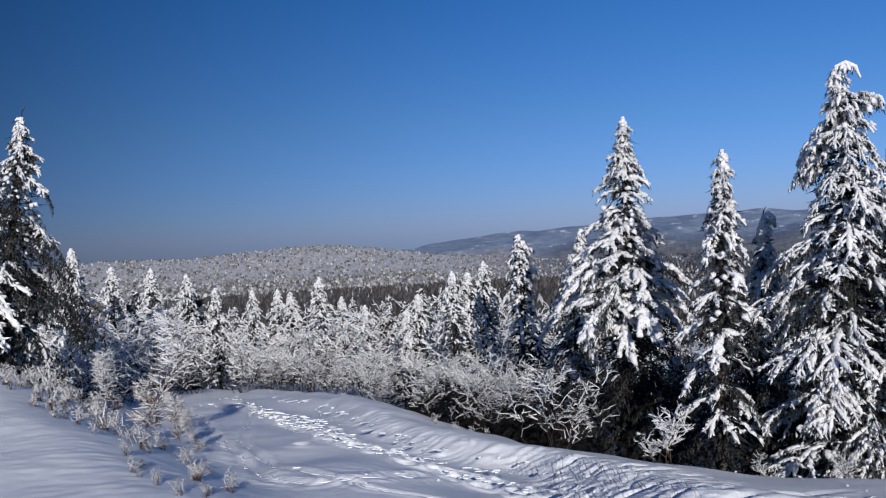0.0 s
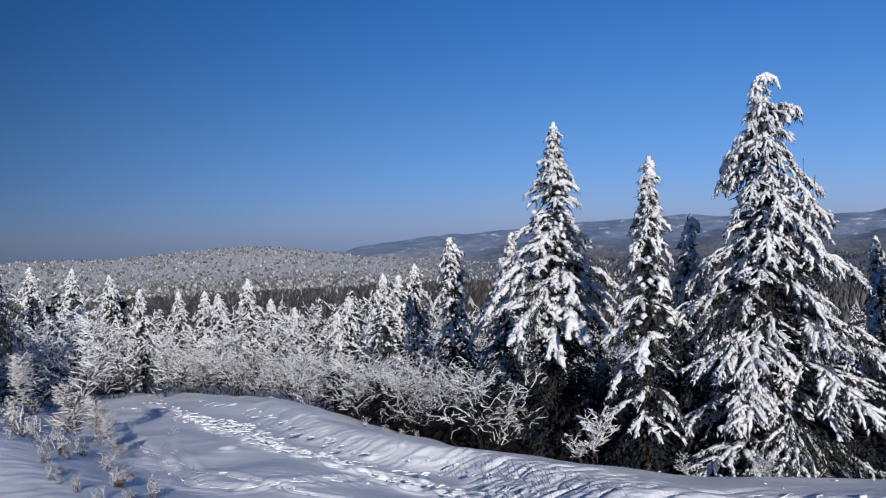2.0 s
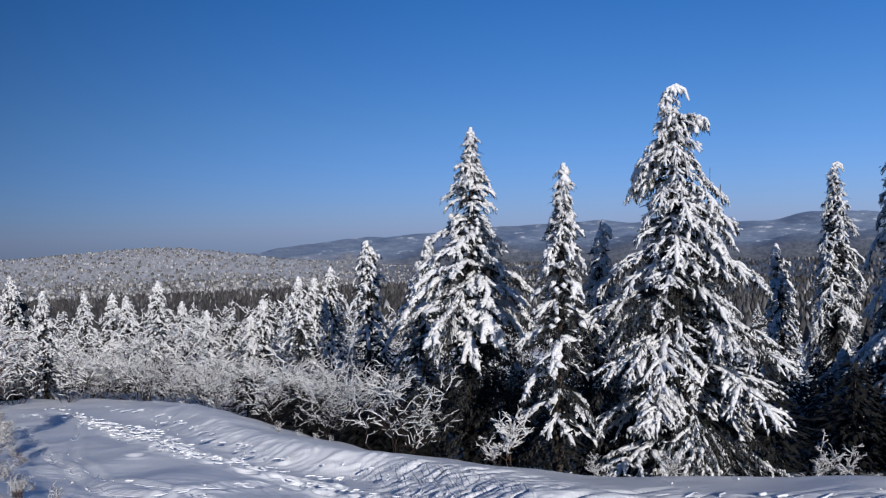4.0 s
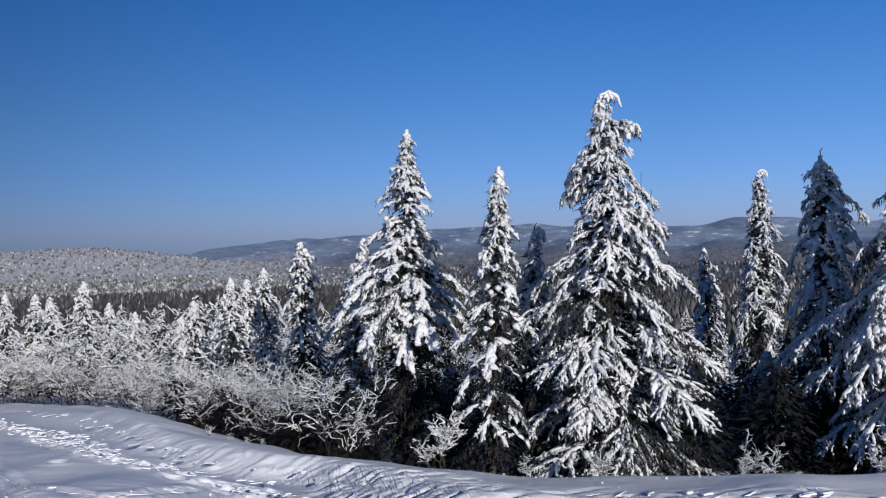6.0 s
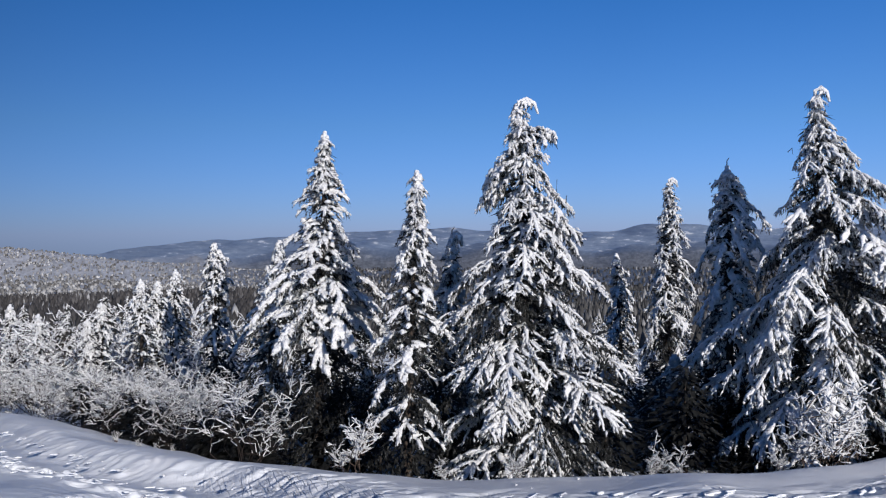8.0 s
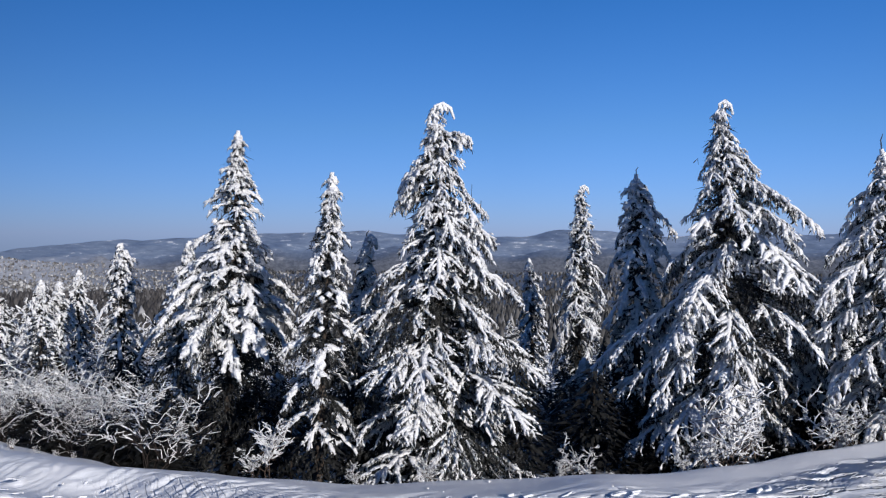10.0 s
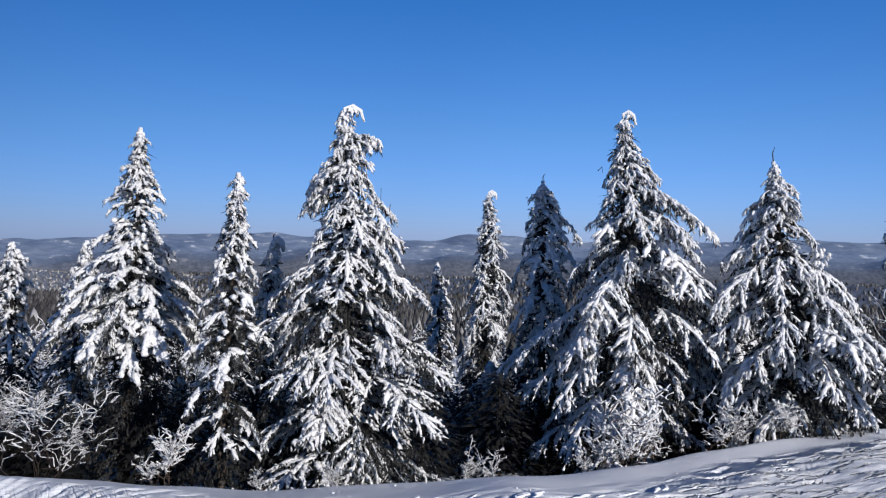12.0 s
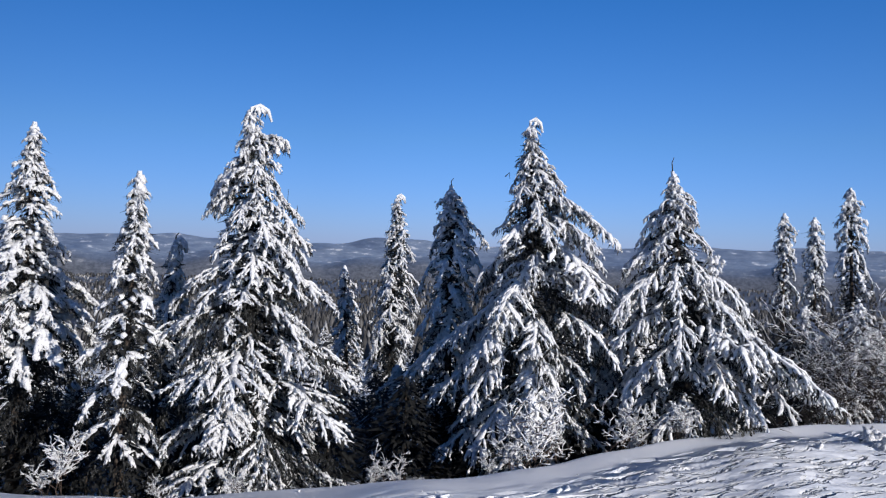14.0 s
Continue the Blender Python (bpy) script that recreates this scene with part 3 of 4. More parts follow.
def spruce(name, label, az, r, top, lean, profile, style, seed, bare=99.0, pitch=12, step=0.4, ring=5, group="", hook=None, tip=0.0, sparse=0.0, extra=(), lobes=(), spikes=(), gloom=0.3):
    """A laden spruce. profile rows: metres below the tip, reach to one side, reach to the other.
    bare: the depth below which the boughs carry hardly any snow; sparse: the share without snow above it."""
    rng = np.random.RandomState(seed)
    x, y, base = spot(az, r)
    height = top - base
    tree = tagged(new(name), label, "tree", group)
    tree.location = (x, y, base)
    a = radians(az)
    right = np.array([math.cos(a), -math.sin(a), 0.0])
    prof = [(0.0, 0.06, 0.06), *profile]
    deep = [q[0] for q in prof]
    if deep[-1] < height:
        prof.append((height, prof[-1][1] * 0.95, prof[-1][2] * 0.95))
        deep.append(height)
    lefts, rights = [q[1] for q in prof], [q[2] for q in prof]

    def axis(d):
        k = 1 - d / height
        return right * lean * k + np.array([0, 0, height - d])

    # trunk
    bag = Bag()
    ds = np.linspace(height + 0.25, 0.0, 9)
    tube(bag, [axis(d) for d in ds], [0.012 + 0.016 * d for d in ds], 8)
    data_object("trunk", bag.mesh("trunk", BARK), tree)
    # inner needles, their colour darkened for the shade inside the crown
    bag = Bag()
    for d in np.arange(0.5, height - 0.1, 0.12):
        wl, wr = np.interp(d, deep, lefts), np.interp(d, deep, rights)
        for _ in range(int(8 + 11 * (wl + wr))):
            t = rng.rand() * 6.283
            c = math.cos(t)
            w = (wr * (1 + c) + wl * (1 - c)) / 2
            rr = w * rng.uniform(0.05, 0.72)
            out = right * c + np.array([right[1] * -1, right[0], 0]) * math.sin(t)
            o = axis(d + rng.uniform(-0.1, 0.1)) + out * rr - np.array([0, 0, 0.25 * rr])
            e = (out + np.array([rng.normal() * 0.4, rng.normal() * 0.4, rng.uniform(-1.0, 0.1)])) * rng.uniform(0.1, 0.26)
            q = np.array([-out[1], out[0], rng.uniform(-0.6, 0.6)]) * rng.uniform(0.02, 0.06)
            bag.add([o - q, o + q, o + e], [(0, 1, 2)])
    data_object("inner_needles", bag.mesh("inner_needles", SHADED_NEEDLES, False), tree)
    # boughs, tier by tier; d is the depth that their ends reach
    droop = STYLES[style][1]
    d = 0.35
    turn = rng.rand() * 6.283
    while d < height + 0.5:
        wl, wr = np.interp(d, deep, lefts), np.interp(d, deep, rights)
        count = ring if d > 0.8 else 5
        for i in range(count):
            if d > 1.5 and rng.rand() < 0.1:
                continue
            t = turn + (i + rng.uniform(-0.35, 0.35)) * 6.283 / count
            c = math.cos(t)
            tilt = pitch * smooth(d, 0.4, 2.6) + rng.uniform(-9, 9) - 14 * (1 - smooth(d, 0.2, 1.4))
            ct, st = math.cos(radians(tilt)), math.sin(radians(tilt))
            reach = (wr * (1 + c) + wl * (1 - c)) / 2 * rng.uniform(0.62, 1.25)
            length = max(0.16, (reach - 0.04) / max(0.5, ct - (droop - 0.1) * st))
            drop = length * (st + (droop - 0.1) * ct)
            size = min(SIZES, key=lambda q: abs(math.log(q / length)))
            kinds = bough_meshes(size, style)
            leaf, snow = kinds[rng.randint(len(kinds))]
            root = min(height - 0.12, max(0.12, d + rng.uniform(-0.15, 0.15) - drop * 0.9))
            sc = length / size
            m = pose(*axis(root), rng.uniform(-14, 14), tilt, math.degrees(t) - az) @ Matrix.Diagonal((sc, sc * rng.uniform(0.9, 1.1), (sc * 0.5 + 0.5) * rng.uniform(0.9, 1.15), 1))
            b = data_object("bough", leaf, tree, m)
            if rng.rand() > (0.98 if d > bare else sparse * smooth(d, 1.0, 3.0) + gloom * smooth(d / height, 0.35, 0.75)):
                data_object("snow_load", snow, b)
        turn += 1.1 + rng.uniform(-0.3, 0.3)
        d += step * (0.45 if d < 1.6 else 1.0) * rng.uniform(0.85, 1.15)
    # single boughs that stand out: depth, bearing from the right-hand side, length, tilt
    for q, side, length, tilt in extra:
        size = min(SIZES, key=lambda v: abs(math.log(v / length)))
        kinds = bough_meshes(size, style)
        leaf, snow = kinds[rng.randint(len(kinds))]
        sc = length / size
        b = data_object("bough", leaf, tree, pose(*axis(q), 0, tilt, side - az) @ Matrix.Diagonal((sc, sc, sc, 1)))
        data_object("snow_load", snow, b)
    # leader
    snow, leaf = Bag(), Bag()
    pts = [axis(q) for q in (0.9, 0.6, 0.3, 0.0)]
    if hook:
        end = axis(0.0)
        pts += [end + right * hook * 0.4 + [0, 0, 0.05], end + right * hook * 0.8 + [0, 0, -0.04], end + right * hook + [0, 0, -0.28]]
    pts = np.array(pts)
    fat = 0.07 if style in ("heavy", "coarse") else 0.058
    tube(snow, pts, np.array([1.6, 1.4, 1.1, 0.8, 1.0, 0.9, 0.5][:len(pts)]) * fat * rng.uniform(0.8, 1.2, len(pts)), 7)
    for _ in range(26):
        q = axis(rng.uniform(0.02, 0.95) ** 0.8)
        t = rng.rand() * 6.283
        finger(snow, leaf, rng, q, [math.cos(t), math.sin(t), rng.uniform(-0.6, 0.3)], rng.uniform(0.08, 0.2), fat * rng.uniform(0.6, 0.9))
    for _ in range(int(130 * min(1.6, prof[min(4, len(prof) - 1)][1] + 0.35))):
        q = 0.12 + min(4.2, height * 0.5) * rng.rand() ** 1.5
        t = rng.rand() * 6.283
        c = math.cos(t)
        w = (np.interp(q, deep, rights) * (1 + c) + np.interp(q, deep, lefts) * (1 - c)) / 2 * rng.uniform(0.3, 0.82)
        out = right * c + np.array([-right[1], right[0], 0]) * math.sin(t)
        clump(snow, axis(q) + out * w - np.array([0, 0, 0.2 * w]), np.array([out[0], out[1], -0.8]) / 1.28, fat * rng.uniform(0.7, 1.35), rng, rng.uniform(0.8, 1.4))
    if hook:
        for i in range(10):
            u = rng.rand()
            q = pts[3] * (1 - u) + pts[5] * u
            finger(snow, leaf, rng, q, [rng.normal() * 0.5, rng.normal() * 0.5, -0.6], rng.uniform(0.08, 0.16), fat * 0.7)
    for q, across, size in lobes:
        mid = axis(q) + right * across
        for _ in range(int(90 * size + 12)):
            n = rng.normal(size=3)
            n /= np.linalg.norm(n)
            p = mid + n * size * rng.uniform(0.5, 1.0) * np.array([1, 1, 1.1])
            if rng.rand() < 0.55:
                clump(snow, p, np.array([n[0] * 0.5, n[1] * 0.5, -0.8]), rng.uniform(0.04, 0.08), rng)
            else:
                finger(snow, leaf, rng, p, [n[0], n[1], -0.7], rng.uniform(0.08, 0.18), 0.042, 0.6)
        tube(leaf, [axis(q - 0.1), mid], [0.03, 0.02], 4)
    for q, across, size in spikes:
        p = axis(q) + right * across
        tube(leaf, [p - right * 0.1 - [0, 0, 0.1], p, p + [0.02, 0, size]], [0.014, 0.012, 0.006], 4)
    if tip:
        tube(leaf, [axis(0.1), axis(-tip * 0.6), axis(-tip) + right * 0.06], [0.02, 0.014, 0.008], 5)
    lead = data_object("leader", leaf.mesh("leader", NEEDLES, False), tree)
    data_object("snow_load", snow.mesh("snow_load", SNOW_LOAD), lead)
    return tree


# spruce added out of view to throw shade on the bank trees
spruce("spruce", "unseen tall spruce added on the bank to shade its neighbours", -37.0, 17.5, 5.4, 0.0,
       [(1.0, 0.4, 0.4), (3.0, 1.0, 1.0), (5.0, 1.6, 1.6), (7.0, 2.0, 2.0)], "coarse", 18, pitch=18, ring=4, step=0.55, sparse=0.3, group="spruces on the bank")
BIG = "large spruces at the edge of the slope"
spruce("spruce", "broad snow-laden spruce with thick white pads on its boughs", 11.23, 22.0, 4.23, 0.29,
       [(0.54, 0.19, 0.17), (1.1, 0.36, 0.35), (1.67, 0.59, 0.49), (2.53, 0.79, 0.73), (3.24, 0.94, 0.97), (3.95, 1.34, 1.29), (4.52, 1.56, 1.64),
        (5.38, 1.92, 1.71), (6.1, 1.71, 1.57), (7.1, 1.35, 1.35), (8.69, 1.08, 1.21)], "heavy", 2, pitch=2, step=0.4, ring=7, bare=5.2, sparse=0.28, gloom=0.5, group=BIG,
       extra=((1.6, 180, 0.65, -4), (2.5, 180, 0.95, 0), (3.4, 185, 1.5, 8), (4.2, 190, 1.9, 10), (4.7, 230, 1.7, 14), (4.6, -95, 1.8, 20), (3.9, 250, 1.5, 10), (3.6, 0, 1.6, 22), (4.2, -20, 1.8, 24)))
spruce("spruce", "slender snow-laden spruce with a needle-thin tip", 17.0, 18.5, 3.00, 0.31,
       scaled([(0.72, 0.14, 0.17), (1.49, 0.39, 0.3), (2.13, 0.51, 0.43), (3.02, 0.63, 0.69), (4.05, 0.94, 0.82), (5.34, 0.81, 0.78), (6.63, 0.92, 0.85), (7.15, 0.79, 0.73)], 0.925),
       "heavy", 3, pitch=12, step=0.36, ring=6, sparse=0.4, gloom=0.35, group=BIG)
spruce("spruce", "tall snow-laden spruce with its tip hooked over", 25.19, 19.0, 4.49, -0.17,
       [(0.24, 0.17, 0.2), (0.61, 0.24, 0.37), (1.1, 0.34, 0.36), (1.59, 0.7, 0.56), (2.08, 0.84, 0.51), (2.45, 0.78, 0.99), (3.06, 0.78, 1.21), (3.68, 0.95, 1.37),
        (4.17, 1.27, 1.48), (5.16, 1.88, 1.87), (5.78, 1.81, 1.89), (6.39, 1.96, 1.84), (7.14, 1.8, 1.99), (8.25, 1.83, 1.96)], "feather", 4, pitch=6, ring=8, step=0.34, sparse=0.02, gloom=0.3, group=BIG, hook=0.42, lobes=((0.8, 0.5, 0.17), (0.72, 0.62, 0.13), (0.78, 0.1, 0.26), (1.5, -0.42, 0.22), (1.75, -0.6, 0.2), (2.0, -0.72, 0.14), (2.7, 0.75, 0.25), (2.4, 0.4, 0.25)), spikes=((2.1, 0.75, 0.4), (2.25, 0.95, 0.2)),
       extra=((0.62, 0, 0.62, -12), (0.72, -20, 0.5, -8), (1.35, 180, 0.75, 8), (1.25, 200, 0.8, 16), (1.6, 165, 0.85, 24), (1.7, 0, 1.15, 14), (1.9, -30, 1.15, 16), (2.5, 10, 1.35, 14), (2.8, -40, 1.4, 16), (4.4, 190, 1.7, 10), (5.6, -10, 1.7, 20), (6.2, -70, 2.0, 30)))
spruce("spruce", "small snow-covered spruce behind frosted shrubs", 4.78, 30.0, 1.39, 0.08,
       [(0.57, 0.33, 0.37), (1.32, 0.51, 0.51), (2.26, 0.63, 0.59), (3.21, 0.58, 0.66), (4.16, 0.64, 0.74), (4.72, 0.64, 0.74)], "coarse", 5, pitch=24, bare=3.8, ring=4, group=BIG)
spruce("spruce", "thin snowy spruce standing behind larger ones", 31.34, 36.0, 0.73, -0.3,
       [(0.73, 0.2, 0.36), (1.65, 0.33, 0.62), (2.57, 0.5, 0.7), (3.49, 0.55, 0.69), (5.56, 0.79, 0.67)], "coarse", 6, pitch=26, ring=4, group=BIG)
spruce("spruce", "narrow snow-laden spruce with a bent tip", 33.98, 33.0, 3.49, 0.13,
       scaled([(0.74, 0.16, 0.31), (1.44, 0.36, 0.44), (2.32, 0.49, 0.65), (3.2, 0.56, 0.76), (4.26, 0.64, 0.73), (5.68, 0.88, 0.66), (7.63, 1.13, 0.85)], 1.179),
       "feather", 7, pitch=28, sparse=0.06, group=BIG, hook=0.3)
spruce("spruce", "shaded bluish spruce with close snowy boughs", 37.93, 24.0, 3.33, -0.09,
       scaled([(0.59, 0.35, 0.42), (1.39, 0.47, 0.82), (2.2, 0.68, 0.99), (3.0, 0.77, 0.93), (4.29, 0.87, 0.96), (6.54, 1.06, 1.08), (8.16, 1.16, 1.13)], 0.923),
       "coarse", 8, pitch=30, sparse=0.1, group=BIG, tip=0.2)
spruce("spruce", "tall snowy spruce with long sweeping lower boughs", 43.67, 22.0, 4.86, -0.33,
       scaled([(0.33, 0.08, 0.15), (0.99, 0.28, 0.54), (1.65, 0.45, 0.77), (2.25, 0.66, 1.4), (2.71, 0.8, 1.5), (3.24, 0.98, 1.85), (3.77, 1.25, 1.95), (4.7, 1.72, 2.05),
        (5.36, 2.03, 2.05), (6.42, 2.64, 2.1), (7.2, 2.6, 2.1), (8.01, 2.0, 1.8)], 1.073), "long", 9, pitch=11, ring=7, step=0.37, sparse=0.1, gloom=0.12, group=BIG, hook=0.3, lobes=((0.25, 0.0, 0.1), (0.6, 0.0, 0.13), (1.6, 0.3, 0.25), (2.9, 1.0, 0.25)), spikes=((1.3, -0.55, -0.15),),
       extra=((1.25, 175, 0.65, 26), (1.7, 0, 1.1, 22), (1.75, 10, 1.2, 28), (2.0, 185, 0.8, 22), (2.2, 0, 1.3, 14), (3.0, 185, 1.9, 26), (4.5, 185, 2.5, 28), (4.6, 215, 2.3, 22), (4.4, 240, 2.0, 20), (3.4, -40, 1.7, 16)))
spruce("spruce", "broad snowy spruce with drooping boughs and bare tip", 53.6, 22.5, 3.7, -0.66,
       [(0.38, 0.14, 0.2), (0.95, 0.41, 0.54), (1.37, 0.72, 0.64), (2.07, 1.12, 0.79), (2.49, 1.29, 1.09), (3.48, 1.55, 1.95), (4.18, 1.6, 2.65), (4.88, 1.6, 2.85),
        (5.58, 1.5, 3.05), (6.41, 1.3, 2.6)], "long", 10, pitch=11, ring=7, step=0.37, sparse=0.06, gloom=0.2, group=BIG, tip=0.35, lobes=((0.9, 0.3, 0.25), (1.3, -0.5, 0.27), (1.2, 0.1, 0.3), (1.9, -0.7, 0.28), (2.3, 0.85, 0.25)),
       extra=((0.9, 180, 0.7, 4), (1.1, 200, 0.8, 10), (1.5, 0, 0.8, 10), (3.6, 0, 2.4, 26), (4.3, -10, 2.7, 26), (4.0, -50, 2.2, 20), (3.0, 230, 1.6, 20), (2.6, -90, 1.4, 16)))
COLUMN = "column-like spruces beyond the mound"
spruce("spruce", "narrow column-like spruce crusted with snow", 58.77, 36.0, 3.28, -0.08,
       [(0.7, 0.24, 0.37), (1.57, 0.33, 0.42), (3.09, 0.35, 0.48), (4.83, 0.47, 0.54)], "coarse", 11, pitch=34, ring=4, bare=3.6, sparse=0.1, group=COLUMN)
spruce("spruce", "narrow column-like spruce crusted with snow", 60.67, 37.0, 3.18, -0.2,
       [(0.77, 0.25, 0.35), (1.88, 0.39, 0.46), (3.42, 0.49, 0.52), (4.74, 0.51, 0.54)], "coarse", 12, pitch=34, ring=4, bare=3.6, sparse=0.1, group=COLUMN)
spruce("spruce", "taller column-like spruce crusted with snow", 62.83, 33.0, 4.05, -0.32,
       [(0.52, 0.32, 0.28), (1.3, 0.4, 0.39), (2.27, 0.45, 0.62), (3.62, 0.6, 0.8), (5.17, 0.88, 1.03)], "coarse", 13, pitch=34, ring=4, bare=3.6, sparse=0.1, group=COLUMN)
spruce("spruce", "dark spruce with patchy snow beside the bank", -27.28, 24.0, 5.05, 0.78,
       [(0.45, 0.26, 0.21), (1.29, 0.39, 0.47), (2.12, 0.7, 0.68), (2.96, 0.89, 0.89), (3.65, 1.08, 1.13), (4.62, 1.36, 1.43), (5.45, 1.65, 1.81), (6.14, 1.83, 2.12)],
       "feather", 14, pitch=22, sparse=0.75, gloom=0.0, tip=0.25, group="spruces on the bank")
spruce("spruce", "tall dark spruce with patchy snow on the bank", -29.16, 27.0, 6.66, 0.67,
       [(1.7, 0.36, 0.46), (3.55, 0.91, 0.99), (5.24, 1.38, 1.6), (7.99, 2.05, 2.24)], "coarse", 15, pitch=22, ring=5, sparse=0.45, group="spruces on the bank")
spruce("spruce", "shaded spruce half hidden behind a broad one", 7.78, 29.0, 1.47, 0.61,
       [(0.65, 0.2, 0.26), (1.39, 0.62, 0.67), (2.51, 1.11, 1.1), (3.63, 1.41, 1.35), (5.5, 1.49, 1.56)], "coarse", 16, pitch=16, ring=4, sparse=0.3, group=BIG)

spruce("spruce", "shaded leaning spruce with a drooping snowy top", 19.4, 21.3, 1.6, 0.3,
       [(0.5, 0.15, 0.2), (1.2, 0.35, 0.35), (2.4, 0.6, 0.6), (4.5, 0.9, 0.9)], "coarse", 17, pitch=24, ring=4, step=0.5, sparse=0.4, group=BIG, hook=0.25, tip=0.2)

# low shaded spruces that fill the dark between the large ones
for i, (az, r, top, w) in enumerate([(14.5, 25.0, -2.2, 1.3), (21.0, 24.5, -1.8, 1.3), (20.2, 27.0, -0.4, 1.3), (30.2, 25.0, -2.2, 1.4), (34.5, 26.5, -2.0, 1.4),
                                     (38.6, 25.5, -1.6, 1.3), (47.8, 23.5, -1.0, 1.5), (49.5, 28.0, 0.4, 1.5), (8.3, 24.0, -2.4, 1.2), (57.0, 26.0, -0.4, 1.5), (60.0, 31.5, 0.0, 1.5), (63.0, 31.0, 0.2, 1.6), (65.6, 32.0, 0.2, 1.6)]):
    spruce("young_spruce", "low dark spruce in the shade of taller ones", az, r, top, 0.0,
           [(0.6, 0.35, 0.35), (1.6, 0.75 * w, 0.75 * w), (3.0, w, w)], "coarse", 60 + i, sparse=0.42, gloom=0.15, pitch=24, ring=4, step=0.65, group="low spruces between the large ones")


# ---- frosted shrubs ----
def shrub_meshes(seed, h, stems, fat, spread=0.7, twigs=6, subs=3, full=False, short=1.0, dust=1.0, bark_mat=None):
    """Bark and frost meshes of a twiggy shrub about h high."""
    rng = np.random.RandomState(seed)
    bark, frost = Bag(), Bag()

    def twig(p, d, length, thick, curve, n=3):
        t = np.linspace(0, 1, n)
        pts = p + np.outer(t, d) * length
        pts[:, 2] += curve * length * t ** 2
        pts[1:-1] += rng.normal(size=(n - 2, 3)) * length * 0.1
        thick = min(thick, fat * 0.6)
        f = fat * rng.uniform(0.7, 1.25)
        plain = not full and n < 5 and rng.rand() > dust * (0.15 + 1.35 * pts[-1][2] / h)
        if plain or n > 3 or rng.rand() < 0.12:
            tube(bark, pts, np.linspace(thick, thick * 0.45, n), 3, 1.0, False)
        if plain:
            return pts
        if n == 5 and dust < 1:
            return pts
        if n == 5 and not full:
            pts = pts.copy()
            tube(frost, pts[2:] + [0, 0, f * 0.6], f * np.linspace(1.0, 0.6, 3), 3, 0.9, 2)
            return pts
        tube(frost, pts + [0, 0, f * 0.6], f * np.linspace(1.0, 0.6, n) * rng.uniform(0.7, 1.3, n), 3, 0.9, 2)
        return pts

    for i in range(stems):
        a = rng.rand() * 6.283
        lean = rng.uniform(0.1, spread)
        d = np.array([math.cos(a) * lean, math.sin(a) * lean, 1.0])
        d /= np.linalg.norm(d)
        L = h * rng.uniform(0.65, 1.1)
        base = np.array([math.cos(a), math.sin(a), 0]) * rng.uniform(0, 0.22) * h * spread
        pts = twig(base, d, L, 0.018, -0.22 * lean, 5)
        for k in range(twigs):
            u = rng.uniform(0.12 if full else 0.25, 1.0)
            q = np.array([np.interp(u, np.linspace(0, 1, 5), pts[:, j]) for j in range(3)])
            b = rng.rand() * 6.283
            dd = np.array([math.cos(b), math.sin(b), rng.uniform(0.3, 1.6)])
            dd /= np.linalg.norm(dd)
            l2 = h * rng.uniform(0.16, 0.36) * short
            sub = twig(q, dd, l2, 0.011, rng.uniform(-0.55, 0.25), 4)
            for m in range(subs):
                v = rng.uniform(0.3, 1.0)
                q2 = np.array([np.interp(v, (0, 0.33, 0.67, 1), sub[:, j]) for j in range(3)]) if len(sub) == 4 else sub[-1]
                c = b + rng.uniform(-1.1, 1.1)
                d2 = np.array([math.cos(c), math.sin(c), rng.uniform(-0.1, 1.3)])
                twig(q2, d2 / np.linalg.norm(d2), h * rng.uniform(0.05, 0.13), 0.007, -0.15, 2 if m % 2 else 3)
    return bark.mesh("branchwork", bark_mat or TWIG), frost.mesh("frost", FROST)


SHRUBS = [shrub_meshes(200 + i, 2.4, 13, 0.0155, 0.7, 9, 4, short=0.85, dust=0.78, bark_mat=DARK_TWIG) for i in range(4)]
LIGHT_SHRUBS = [shrub_meshes(210 + i, 2.2, 10, 0.018, 0.62, 9, 3, short=0.7, dust=0.72, bark_mat=DARK_TWIG) for i in range(4)]
THIN_SHRUBS = [shrub_meshes(220 + i, 2.4, 15, 0.0085, 0.65, 9, 4, dust=0.8, bark_mat=DARK_TWIG) for i in range(2)]
WEEDS = [shrub_meshes(240 + i, 0.75, 9, 0.014, 0.22, 3, 1, False, 0.55, 1.0, RED_TWIG) for i in range(4)]
LARCH = [shrub_meshes(280 + i, 2.1, 1, 0.0095, 0.1, 90, 7, False, 0.42, 0.75, RED_TWIG) for i in range(2)]
SAPLINGS = [shrub_meshes(260 + i, 1.5, 4, 0.019, 0.5, 11, 4) for i in range(3)]
BARE_SHRUBS = [shrub_meshes(230 + i, 2.4, 16, 0.009, 0.55, 8, 3, dust=0.3, bark_mat=DARK_TWIG) for i in range(2)]


def shrub(name, label, kinds, i, az, r, scale, turn, group, category="shrub", squash=1.0):
    x, y, z = spot(az, r)
    ob = tagged(new(name), label, category, group)
    ob.matrix_basis = pose(x, y, z - 0.05, 0, 0, turn) @ Matrix.Diagonal((scale, scale, scale * squash, 1))
    bark, frost = kinds[i % len(kinds)]
    data_object("branchwork", bark, ob)
    data_object("frost", frost, ob)
    return ob


